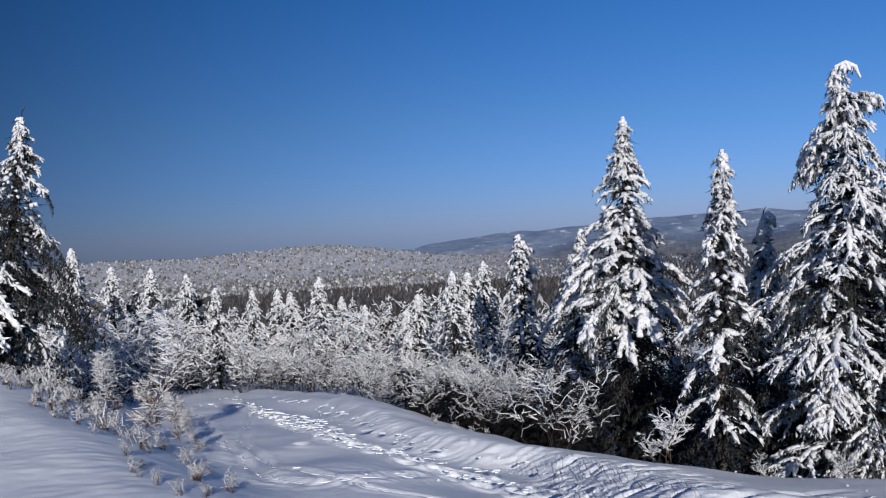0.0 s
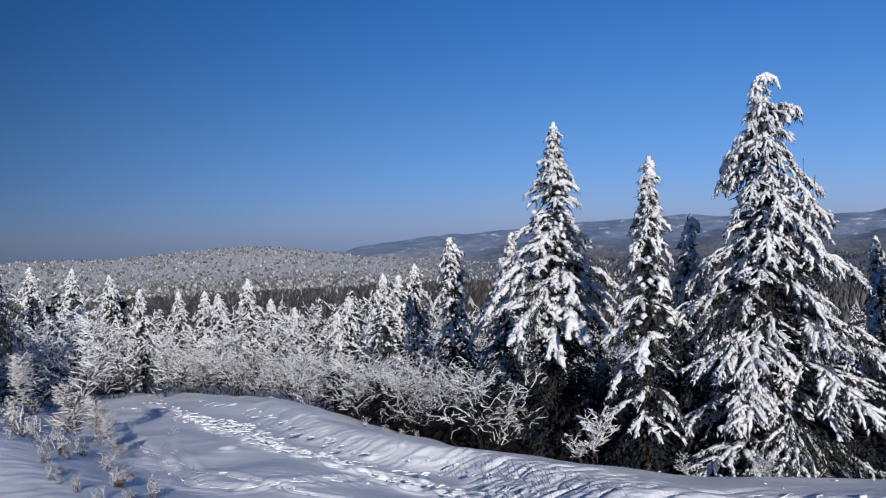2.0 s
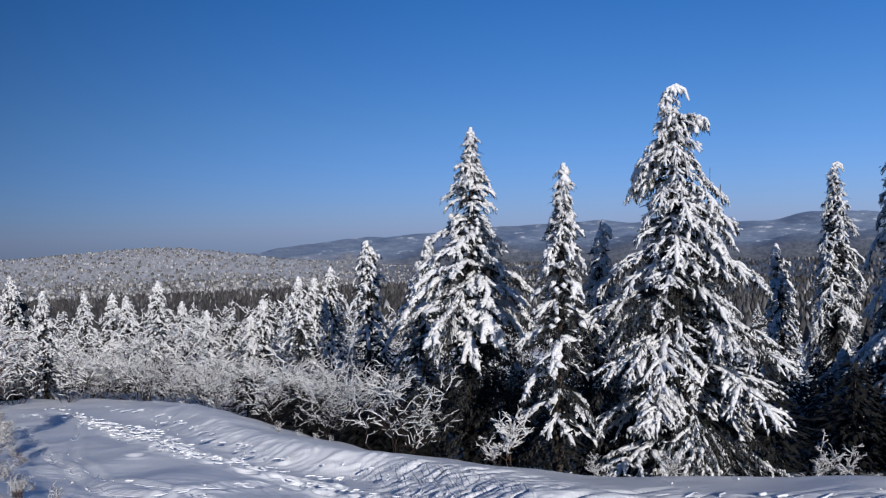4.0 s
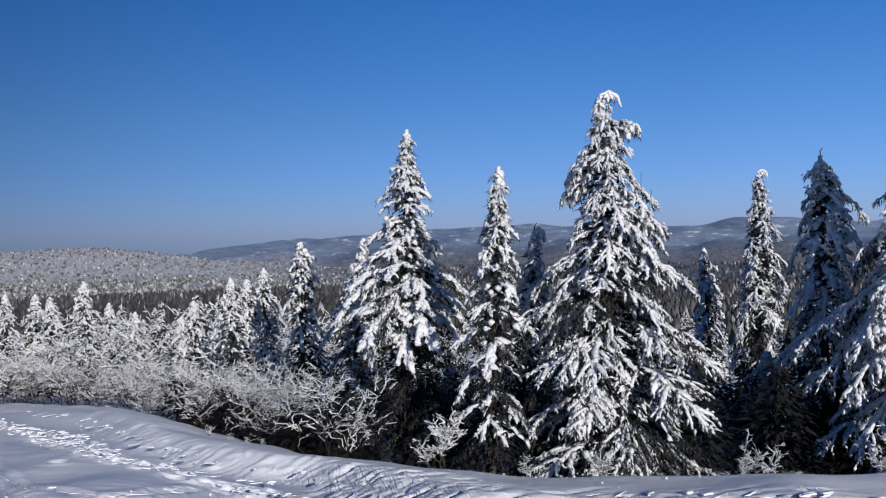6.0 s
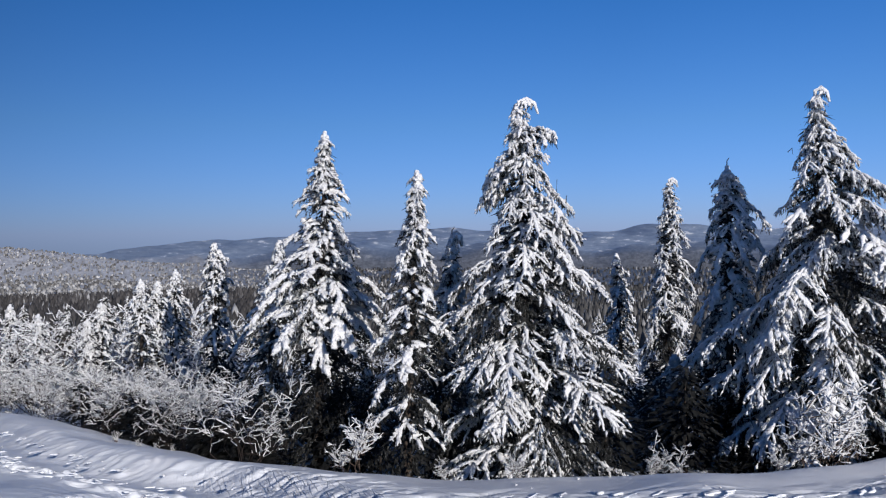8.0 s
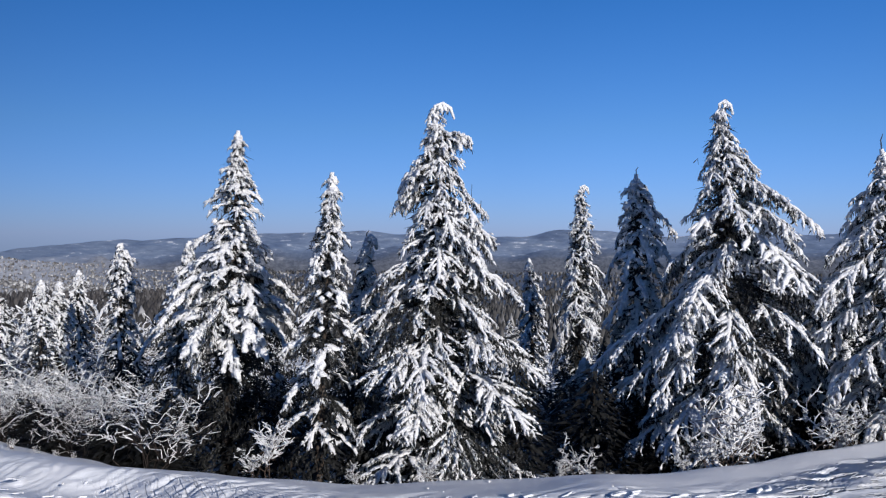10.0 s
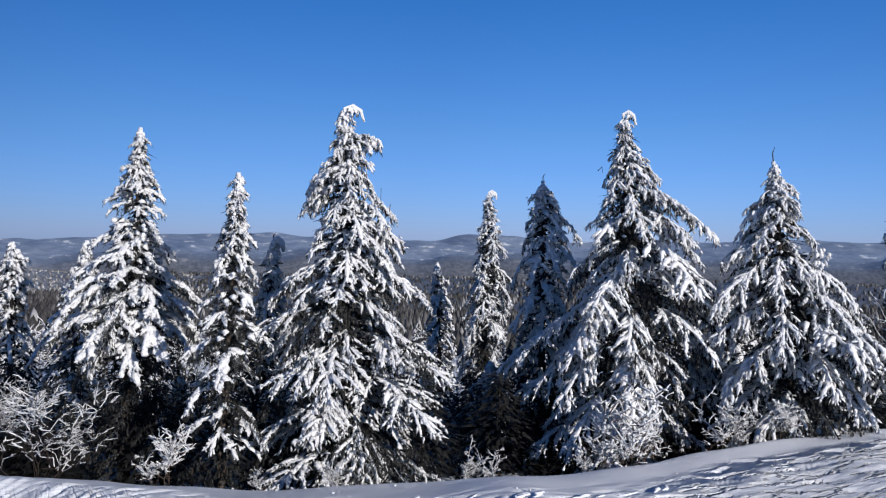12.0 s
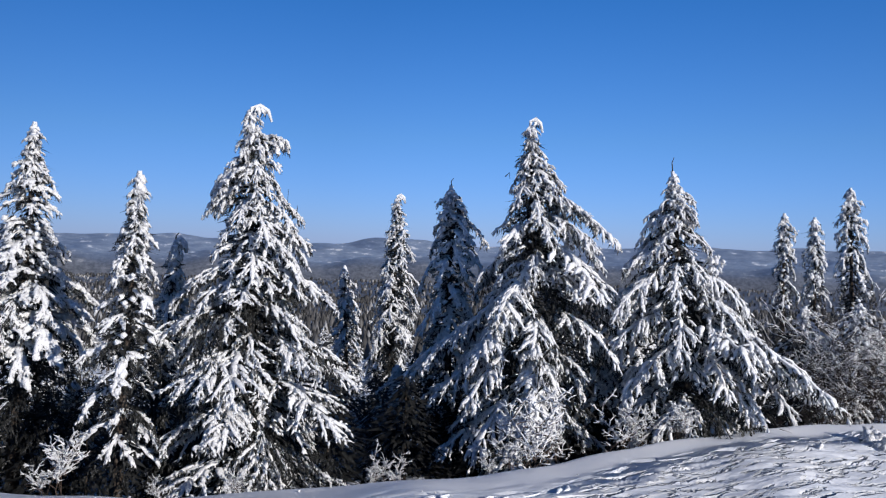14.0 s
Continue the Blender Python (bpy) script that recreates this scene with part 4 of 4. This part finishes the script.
rng = np.random.RandomState(77)
k = 0
for row, (off, space) in enumerate(((0.9, 1.55), (2.8, 1.7), (5.4, 2.4))):
    az = -17.0
    while az < (10.5 if row == 0 else 7.0):
        r = float(np.interp(az, *ER_T)) + off + rng.uniform(-0.4, 0.5)
        if not (row == 0 and -16.5 < az < -12.5):
            kinds = THIN_SHRUBS if rng.rand() < 0.3 else SHRUBS
            shrub("shrub", "leafless twiggy shrub thickly coated in frost", kinds, k, az, r, rng.uniform(0.75, 1.05) * (0.8 if row == 0 else 1.0), rng.uniform(0, 360), "frosted shrubs along the path")
        k += 1
        az += math.degrees(space / r) * rng.uniform(0.8, 1.2)
for i, (az, r, sc) in enumerate([(-23.2, 29.0, 1.05), (-22.0, 31.0, 1.3), (-20.8, 33.0, 1.3), (-19.6, 36.0, 1.35), (-18.2, 37.0, 1.3), (-21.4, 38.0, 1.6)]):
    shrub("shrub", "tall leafless shrub white with frost below the bank", LIGHT_SHRUBS, i, az, r, sc, 60 * i, "frosted shrubs below the bank")
for i, (az, r, sc) in enumerate([(58.5, 28.0, 1.1), (60.5, 29.5, 1.5), (62.0, 28.0, 1.55), (63.8, 28.5, 1.6), (65.5, 29, 1.6), (61.2, 26.0, 1.0), (64.6, 26.8, 1.1)]):
    shrub("shrub", "tall leafless shrub with light frost beyond the mound", THIN_SHRUBS if i % 3 == 1 else BARE_SHRUBS, i, az, r, sc, 70 * i, "shrubs beyond the mound")
for i, (az, r, sc) in enumerate([(13.8, 16.6, 0.95), (12.9, 16.3, 0.55), (19.3, 16.0, 0.35), (24.6, 16.2, 0.5), (34.3, 16.8, 0.6), (33.2, 16.6, 0.4), (35.8, 17.0, 0.3),
                                 (42.6, 17.6, 0.8), (44.0, 18.0, 1.3), (45.6, 18.4, 0.8), (48.6, 19.5, 0.9), (50.0, 19.6, 0.7), (52.2, 20.6, 0.8), (41.0, 17.0, 0.4)]):
    shrub("sapling", "frost-coated sapling in front of the spruces", SAPLINGS, i, az, r, sc, 50 * i, "saplings at the snow edge", "sapling")


# ---- woods in the middle distance ----
def small_spruce_meshes(seed, h, w):
    """Trunk, needles and snow of a small laden spruce."""
    rng = np.random.RandomState(seed)
    trunk, leaf, snow = Bag(), Bag(), Bag()
    tube(trunk, [(0, 0, -0.3), (0, 0, h * 0.5), (0, 0, h)], [0.09, 0.05, 0.012], 6)
    n = 95
    for i in range(n):
        u = (i + rng.rand()) / n
        z = h * (1 - u * 0.93)
        reach = w * (0.08 + 0.92 * u ** 0.85) * rng.uniform(0.55, 1.15)
        t = i * 2.4 + rng.uniform(-0.5, 0.5)
        for v in (0.35, 0.6, 0.8, 1.0):
            a = t + rng.normal() * 0.3
            c = np.array([math.cos(a) * reach * v, math.sin(a) * reach * v, z - 0.3 * reach * v * v + rng.normal() * 0.04])
            d = np.array([math.cos(a), math.sin(a), rng.uniform(-1.2, -0.1)])
            d /= np.linalg.norm(d)
            if rng.rand() < 0.85:
                tuft(snow, c - d * 0.1, d, rng.uniform(0.18, 0.34), rng.uniform(0.05, 0.1) * (0.6 + 0.5 * u), rng)
            needles(leaf, rng, c - [0, 0, 0.06], d, np.array([-d[1], d[0], 0]), 0.11, 2)
    tube(snow, [(0, 0, h * 0.85), (0.02, 0, h * 0.95), (0, 0.02, h * 1.01)], [0.09, 0.07, 0.03], 6)
    for i in range(60):
        u = rng.rand()
        t = rng.rand() * 6.283
        c = np.array([math.cos(t) * w * u * 0.5, math.sin(t) * w * u * 0.5, h * (1 - u * 0.95)])
        q = rng.normal(size=3) * 0.22
        leaf.add([c, c + q, c + [q[1], -q[0], -0.3]], [(0, 1, 2)])
    return trunk.mesh("trunk", BARK), leaf.mesh("crown", NEEDLES, False), snow.mesh("snow_load", SNOW_LOAD)


SMALL = [small_spruce_meshes(300 + i, 5.0, 0.85 + 0.18 * i) for i in range(5)]


def small_spruce(i, az, r, height, width, turn, group, label="small snow-covered spruce in the frosted woods"):
    x, y, z = spot(az, r)
    ob = tagged(new("small_spruce"), label, "tree", group)
    ob.matrix_basis = pose(x, y, z, 0, 0, turn) @ Matrix.Diagonal((width, width, height / 5.0, 1))
    trunk, leaf, snow = SMALL[i % 5]
    data_object("trunk", trunk, ob)
    crown = data_object("crown", leaf, ob)
    data_object("snow_load", snow, crown)
    return ob


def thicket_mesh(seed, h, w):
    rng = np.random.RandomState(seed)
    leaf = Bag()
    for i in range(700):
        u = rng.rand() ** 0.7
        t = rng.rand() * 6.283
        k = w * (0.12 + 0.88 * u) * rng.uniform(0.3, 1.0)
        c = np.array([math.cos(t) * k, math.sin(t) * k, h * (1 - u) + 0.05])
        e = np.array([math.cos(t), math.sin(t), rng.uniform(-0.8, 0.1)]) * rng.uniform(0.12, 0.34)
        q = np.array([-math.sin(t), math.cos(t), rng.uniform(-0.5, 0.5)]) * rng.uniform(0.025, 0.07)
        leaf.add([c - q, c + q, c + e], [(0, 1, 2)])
    return leaf.mesh("crown", SHADED_NEEDLES, False)


# added filler spruces whose near-black colour stands for shade below trees and shrubs
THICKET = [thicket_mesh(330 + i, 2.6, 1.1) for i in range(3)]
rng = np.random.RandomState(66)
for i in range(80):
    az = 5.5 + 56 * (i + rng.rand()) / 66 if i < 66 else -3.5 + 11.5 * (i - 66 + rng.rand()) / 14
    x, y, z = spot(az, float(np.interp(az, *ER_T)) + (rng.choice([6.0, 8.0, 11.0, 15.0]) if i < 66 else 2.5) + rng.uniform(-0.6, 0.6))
    ob = tagged(new("filler_spruce"), "added dark spruce filling the shade under trees and shrubs", "tree", "undergrowth below the spruces")
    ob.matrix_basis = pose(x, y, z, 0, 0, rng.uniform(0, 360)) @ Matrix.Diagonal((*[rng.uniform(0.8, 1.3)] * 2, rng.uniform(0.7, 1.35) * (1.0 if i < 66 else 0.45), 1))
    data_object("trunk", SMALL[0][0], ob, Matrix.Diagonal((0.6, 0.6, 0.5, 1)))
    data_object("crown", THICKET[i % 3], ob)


WOOD = "frosted woods below the path"
for i, (az, el, r, wd) in enumerate([(-23.2, 0.07, 40, 1.3), (-18.7, -1.43, 46, 1.2), (-16.6, -1.93, 50, 1.1), (-14.9, -2.94, 44, 0.9), (-11.0, -3.28, 52, 1.2), (-8.3, -2.65, 44, 1.35),
                                     (-6.9, -4.03, 46, 1.1), (-5.4, -4.67, 42, 0.9), (-1.9, -4.14, 40, 0.9), (-2.7, -5.13, 38, 0.8), (0.4, -2.78, 36, 1.05), (1.4, -2.91, 37, 0.9), (2.5, -2.22, 38, 0.95),
                                     (-21.0, -1.2, 48, 1.2), (-10.2, -3.5, 50, 1.0), (-12.6, -3.2, 58, 1.1)]):
    top = EYE + r * math.tan(radians(el))
    spruce("spruce", "snow-covered spruce rising above the frosted shrubs", az, r, top, 0.0,
           scaled([(0.6, 0.3, 0.3), (1.5, 0.55, 0.55), (2.6, 0.85, 0.85), (4.2, 1.05, 1.05)], wd), "coarse", 400 + i, pitch=18, ring=4, step=0.66, sparse=0.05, gloom=0.0, group=WOOD)
rng = np.random.RandomState(88)
k = 0
for r0 in (38, 43, 49, 56, 64, 74, 86, 100, 118):
    az = -31.0
    while az < 6:
        r = r0 * rng.uniform(0.95, 1.06)
        z = spot(az, r)[2]
        lift = 2.1 * smooth(np.array(-az), 11.0, 20.0)
        want = EYE + r * math.tan(radians(-4.7 + lift + rng.uniform(-1.3, 0.9))) - z
        k += 1
        if (rng.rand() < 0.45 and r0 > 45) or r0 > 90:
            small_spruce(k, az, r, min(8.5, max(2.2, want)), rng.uniform(0.8, 1.3) * (1.3 if r0 > 80 else 1.0), rng.uniform(0, 360), WOOD)
        else:
            shrub("shrub", "tall frosted shrub among small spruces", LIGHT_SHRUBS, k, az, r, min(3.0, max(0.9, (want - 0.5) / 2.2)), rng.uniform(0, 360), WOOD, squash=0.95)
        az += math.degrees((2.4 if r0 < 60 else 3.4) / r) * rng.uniform(0.8, 1.3)
for r0 in (42, 52, 64, 80, 100):
    az = 5.0
    while az < 67:
        r = r0 * rng.uniform(0.94, 1.07)
        z = spot(az, r)[2]
        want = EYE + r * math.tan(radians(-5.0 + rng.uniform(-1.6, 1.0))) - z
        k += 1
        small_spruce(k, az, r, min(9.0, max(2.5, want)), rng.uniform(1.0, 1.5), rng.uniform(0, 360), "spruces on the slope below", "snow-dusted spruce on the slope below")
        az += math.degrees(6.5 / r) * rng.uniform(0.7, 1.4)


# ---- far woods ----
def island_material(name, stops):
    m, nt, bsdf = material(name, 0.8)
    g = nt.nodes.new("ShaderNodeNewGeometry")
    r = ramp(nt, g.outputs["Random Per Island"], stops)
    nt.links.new(r.outputs["Color"], bsdf.inputs["Base Color"])
    return m


DARK_WOODS = island_material("bare_woods", [(0.0, (0.035, 0.033, 0.034)), (0.7, (0.07, 0.066, 0.066)), (0.96, (0.11, 0.105, 0.105)), (1.0, (0.34, 0.34, 0.35))])
PALE_WOODS = island_material("frosted_woods", [(0.0, (0.07, 0.066, 0.063)), (0.45, (0.2, 0.195, 0.19)), (0.8, (0.34, 0.335, 0.33)), (1.0, (0.5, 0.495, 0.49))])


MIXED_WOODS = island_material("mixed_woods", [(0.0, (0.03, 0.03, 0.03)), (0.5, (0.065, 0.063, 0.062)), (0.85, (0.13, 0.127, 0.125)), (1.0, (0.32, 0.315, 0.315))])


def far_woods(name, label, mat, count, seed, r_lo, r_hi, az_lo, az_hi, tall, shape, wide=0.36):
    rng = np.random.RandomState(seed)
    az = np.radians(rng.uniform(az_lo, az_hi, count))
    r = r_lo * (r_hi / r_lo) ** rng.rand(count)
    x, y = r * np.sin(az), r * np.cos(az)
    z = land_z(x, y)
    h = rng.uniform(0.35, 1.2, count) * tall
    w = h * rng.uniform(0.6, 1.1, count) * wide
    ang = np.arange(4) * math.pi / 2
    verts = np.zeros((count, 9, 3))
    for ring, (k, f) in enumerate(shape):
        jit = rng.uniform(0.7, 1.3, (count, 4))
        verts[:, ring * 4:ring * 4 + 4, 0] = x[:, None] + w[:, None] * k * jit * np.cos(ang + seed)
        verts[:, ring * 4:ring * 4 + 4, 1] = y[:, None] + w[:, None] * k * jit * np.sin(ang + seed)
        verts[:, ring * 4:ring * 4 + 4, 2] = (z + h * f)[:, None] + h[:, None] * rng.uniform(-0.1, 0.1, (count, 4))
    verts[:, 8] = np.stack([x, y, z + h], 1)
    one = [(i, (i + 1) % 4, 4 + (i + 1) % 4, 4 + i) for i in range(4)] + [(4 + i, 4 + (i + 1) % 4, 8) for i in range(4)]
    faces = [tuple(i + 9 * n for i in f) for n in range(count) for f in one]
    ob = mesh_object(name, verts.reshape(-1, 3).tolist(), faces, mat)
    return tagged(ob, label, "woods", kind="stuff")


SPIRE, DOME = ((1.0, 0.05), (0.6, 0.5)), ((0.9, 0.1), (1.0, 0.65))
far_woods("bare_woods", "dark leafless woods in the valley", DARK_WOODS, 6500, 1, 170, 520, -19, 9, 4.2, DOME, 0.17)
far_woods("frosted_woods", "pale frosted woods covering the hill", PALE_WOODS, 11000, 2, 480, 1650, -32, 16, 2.8, DOME, 0.55)
far_woods("frosted_woods", "mixed snowy woods in the valley", PALE_WOODS, 3000, 3, 125, 600, -34, -17, 4.5, DOME)
far_woods("valley_woods", "grey mixed woods on the lower slopes", MIXED_WOODS, 9000, 4, 110, 700, 5, 68, 3.0, SPIRE, 0.3)
far_woods("valley_woods", "grey mixed woods near the valley floor", MIXED_WOODS, 1600, 5, 115, 210, -18, 6, 4.2, SPIRE, 0.22)
far_woods("valley_woods", "grey woods rolling towards the far range", MIXED_WOODS, 4500, 6, 650, 1900, 8, 70, 5.5, DOME)


# ---- dry plants on the bank ----
rng = np.random.RandomState(55)
BANKSIDE = "snow-crusted plants on the bank"
for i in range(76):
    u = 1.3 * rng.rand() ** 0.7 - 0.05
    off = (abs(rng.normal()) * 0.9 - 0.1) * (1 + 0.5 * u) + (0.4 if i % 3 == 0 else 0.0)
    off = min(off, 1.5)
    x = BANK_A[0] + (BANK_B[0] - BANK_A[0]) * u + 0.74 * off
    y = BANK_A[1] + (BANK_B[1] - BANK_A[1]) * u + 0.67 * off
    shrub("dry_plant", "dry stalks crusted with snow on the bank", WEEDS, i, math.degrees(math.atan2(x, y)), math.hypot(x, y), rng.uniform(0.22, 0.6) * (0.8 + 0.6 * u), rng.uniform(0, 360), BANKSIDE, "plant", rng.uniform(0.5, 1.15))
for az, r, sc, k in ((-18.6, 17.0, 1.2, 0), (-17.5, 16.0, 0.62, 1), (-19.4, 17.6, 0.7, 1), (-21.6, 19.5, 0.75, 0), (-16.8, 14.4, 0.4, 0)):
    shrub("sapling", "young leafless larch with frosted reddish twigs", LARCH, k, az, r, sc, 80 * az, "saplings beside the bank", "sapling")
for az, r, sc in ((-1.2, 21.2, 0.55), (0.1, 20.6, 0.4), (1.2, 19.6, 0.3), (2.2, 19.2, 0.3)):
    shrub("dry_plant", "single dry stalk standing in the snow", WEEDS, int(r), az, r, sc, 40 * r, "stalks at the edge of the path", "plant")


# ---- loose snow on the slope ----
rng = np.random.RandomState(99)
bag = Bag()
for line, count, wide in ((TREAD, 40, 0.3), (TREAD_B, 22, 0.3), (SCOUR, 40, 0.6), (RUT_A, 20, 0.4)):
    pts = along_line(line, 0.1)
    for _ in range(count):
        x, y, head = pts[rng.randint(len(pts))]
        x, y = x + rng.normal() * wide * 0.6, y + rng.normal() * wide * 0.6
        r = rng.uniform(0.01, 0.03)
        clump(bag, np.array([x, y, float(land_z(x, y)) + r * 0.2]), np.array([math.cos(head), math.sin(head), 0.0]), r, rng)
for _ in range(70):
    az, r = radians(rng.uniform(5, 66)), rng.uniform(10, 17)
    x, y = r * math.sin(az), r * math.cos(az)
    k = rng.uniform(0.012, 0.03)
    clump(bag, np.array([x, y, float(land_z(x, y)) + k * 0.5]), np.array([1.0, 0.0, 0.0]), k, rng)
tagged(data_object("snow_crumbs", bag.mesh("snow_crumbs", SNOW_LOAD)), "loose crumbs of snow scattered along the tracks", "snow", kind="stuff")
for az, r, k in ((63.9, 22.5, 0.3), (64.6, 22.0, 0.22), (61.0, 20.5, 0.1)):
    x, y, z = spot(az, r)
    bag = Bag()
    for i in range(14):
        n = rng.normal(size=3)
        n /= np.linalg.norm(n)
        clump(bag, n * np.array([1.0, 1.0, 0.55]) * k * 0.6 + [0, 0, k * 0.35], n, k * rng.uniform(0.35, 0.6), rng)
    ob = tagged(data_object("snow_lump", bag.mesh("snow_lump", SNOW_LOAD)), "lump of thrown-up snow on the mound", "snow", "snow lumps on the mound", kind="stuff")
    ob.location = (x, y, z)


# ---- wind-carved ridges of crusted snow ----
def carved(bag, x, y, heading, length, fat, rng):
    """A low curved ridge of crust lying on the slope, steep along its sides."""
    u = np.linspace(-0.5, 0.5, 6)
    bend = rng.uniform(-0.25, 0.25)
    a = radians(heading)
    px = x + length * (u * math.sin(a) + bend * (u * u - 0.25) * math.cos(a)) + rng.normal(size=6) * 0.012
    py = y + length * (u * math.cos(a) - bend * (u * u - 0.25) * math.sin(a)) + rng.normal(size=6) * 0.012
    pz = land_z(px, py) + 0.006
    rad = fat * np.array([0.3, 0.85, 1.0, 1.05, 0.8, 0.25]) * rng.uniform(0.7, 1.3, 6)
    tube(bag, np.stack([px, py, pz + fat * 0.15], 1), rad, 6, 0.6)


rng = np.random.RandomState(123)
bag = Bag()
pts = along_line(SCOUR, 0.1)
for _ in range(60):
    x, y, head = pts[int(len(pts) * rng.rand() ** 0.7)]
    far = smooth(np.array(y), 13.0, 22.0)
    off = rng.uniform(-0.75, 0.7)
    x, y = x + off * 0.85, y + off * 0.5
    carved(bag, x, y, rng.normal(11, 3) + 6 * far, rng.uniform(0.3, 0.9), rng.uniform(0.014, 0.028) * (1 + 0.4 * far), rng)
for line, count in ((TREAD, 210), (TREAD_B, 120)):
    pts = along_line(line, 0.1)
    for _ in range(count):
        x, y, head = pts[int(len(pts) * rng.rand())]
        far = smooth(np.array(y), 13.0, 26.0)
        carved(bag, x + rng.normal() * 0.16, y + rng.normal() * 0.12, rng.uniform(20, 110), rng.uniform(0.07, 0.2), rng.uniform(0.012, 0.024) * (1 + 0.4 * far), rng)
pts = along_line(RUT_A, 0.1) + along_line(RUT_B, 0.1)
for _ in range(70):
    x, y, head = pts[int(len(pts) * rng.rand())]
    carved(bag, x + rng.normal() * 0.06, y + rng.normal() * 0.06, 90 - math.degrees(head) + rng.normal() * 8, rng.uniform(0.2, 0.7), rng.uniform(0.01, 0.018), rng)
for _ in range(110):
    az = rng.uniform(7, 46)
    r = rng.uniform(10.2, float(np.interp(az, *ER_T)) - 2.0)
    carved(bag, r * math.sin(radians(az)), r * math.cos(radians(az)), az + rng.normal(18, 6), rng.uniform(0.25, 0.8), rng.uniform(0.018, 0.036), rng)
tagged(data_object("snow_ridges", bag.mesh("snow_ridges", SNOW)), "wind-carved ridges of crusted snow on the slope", "snow", kind="stuff")
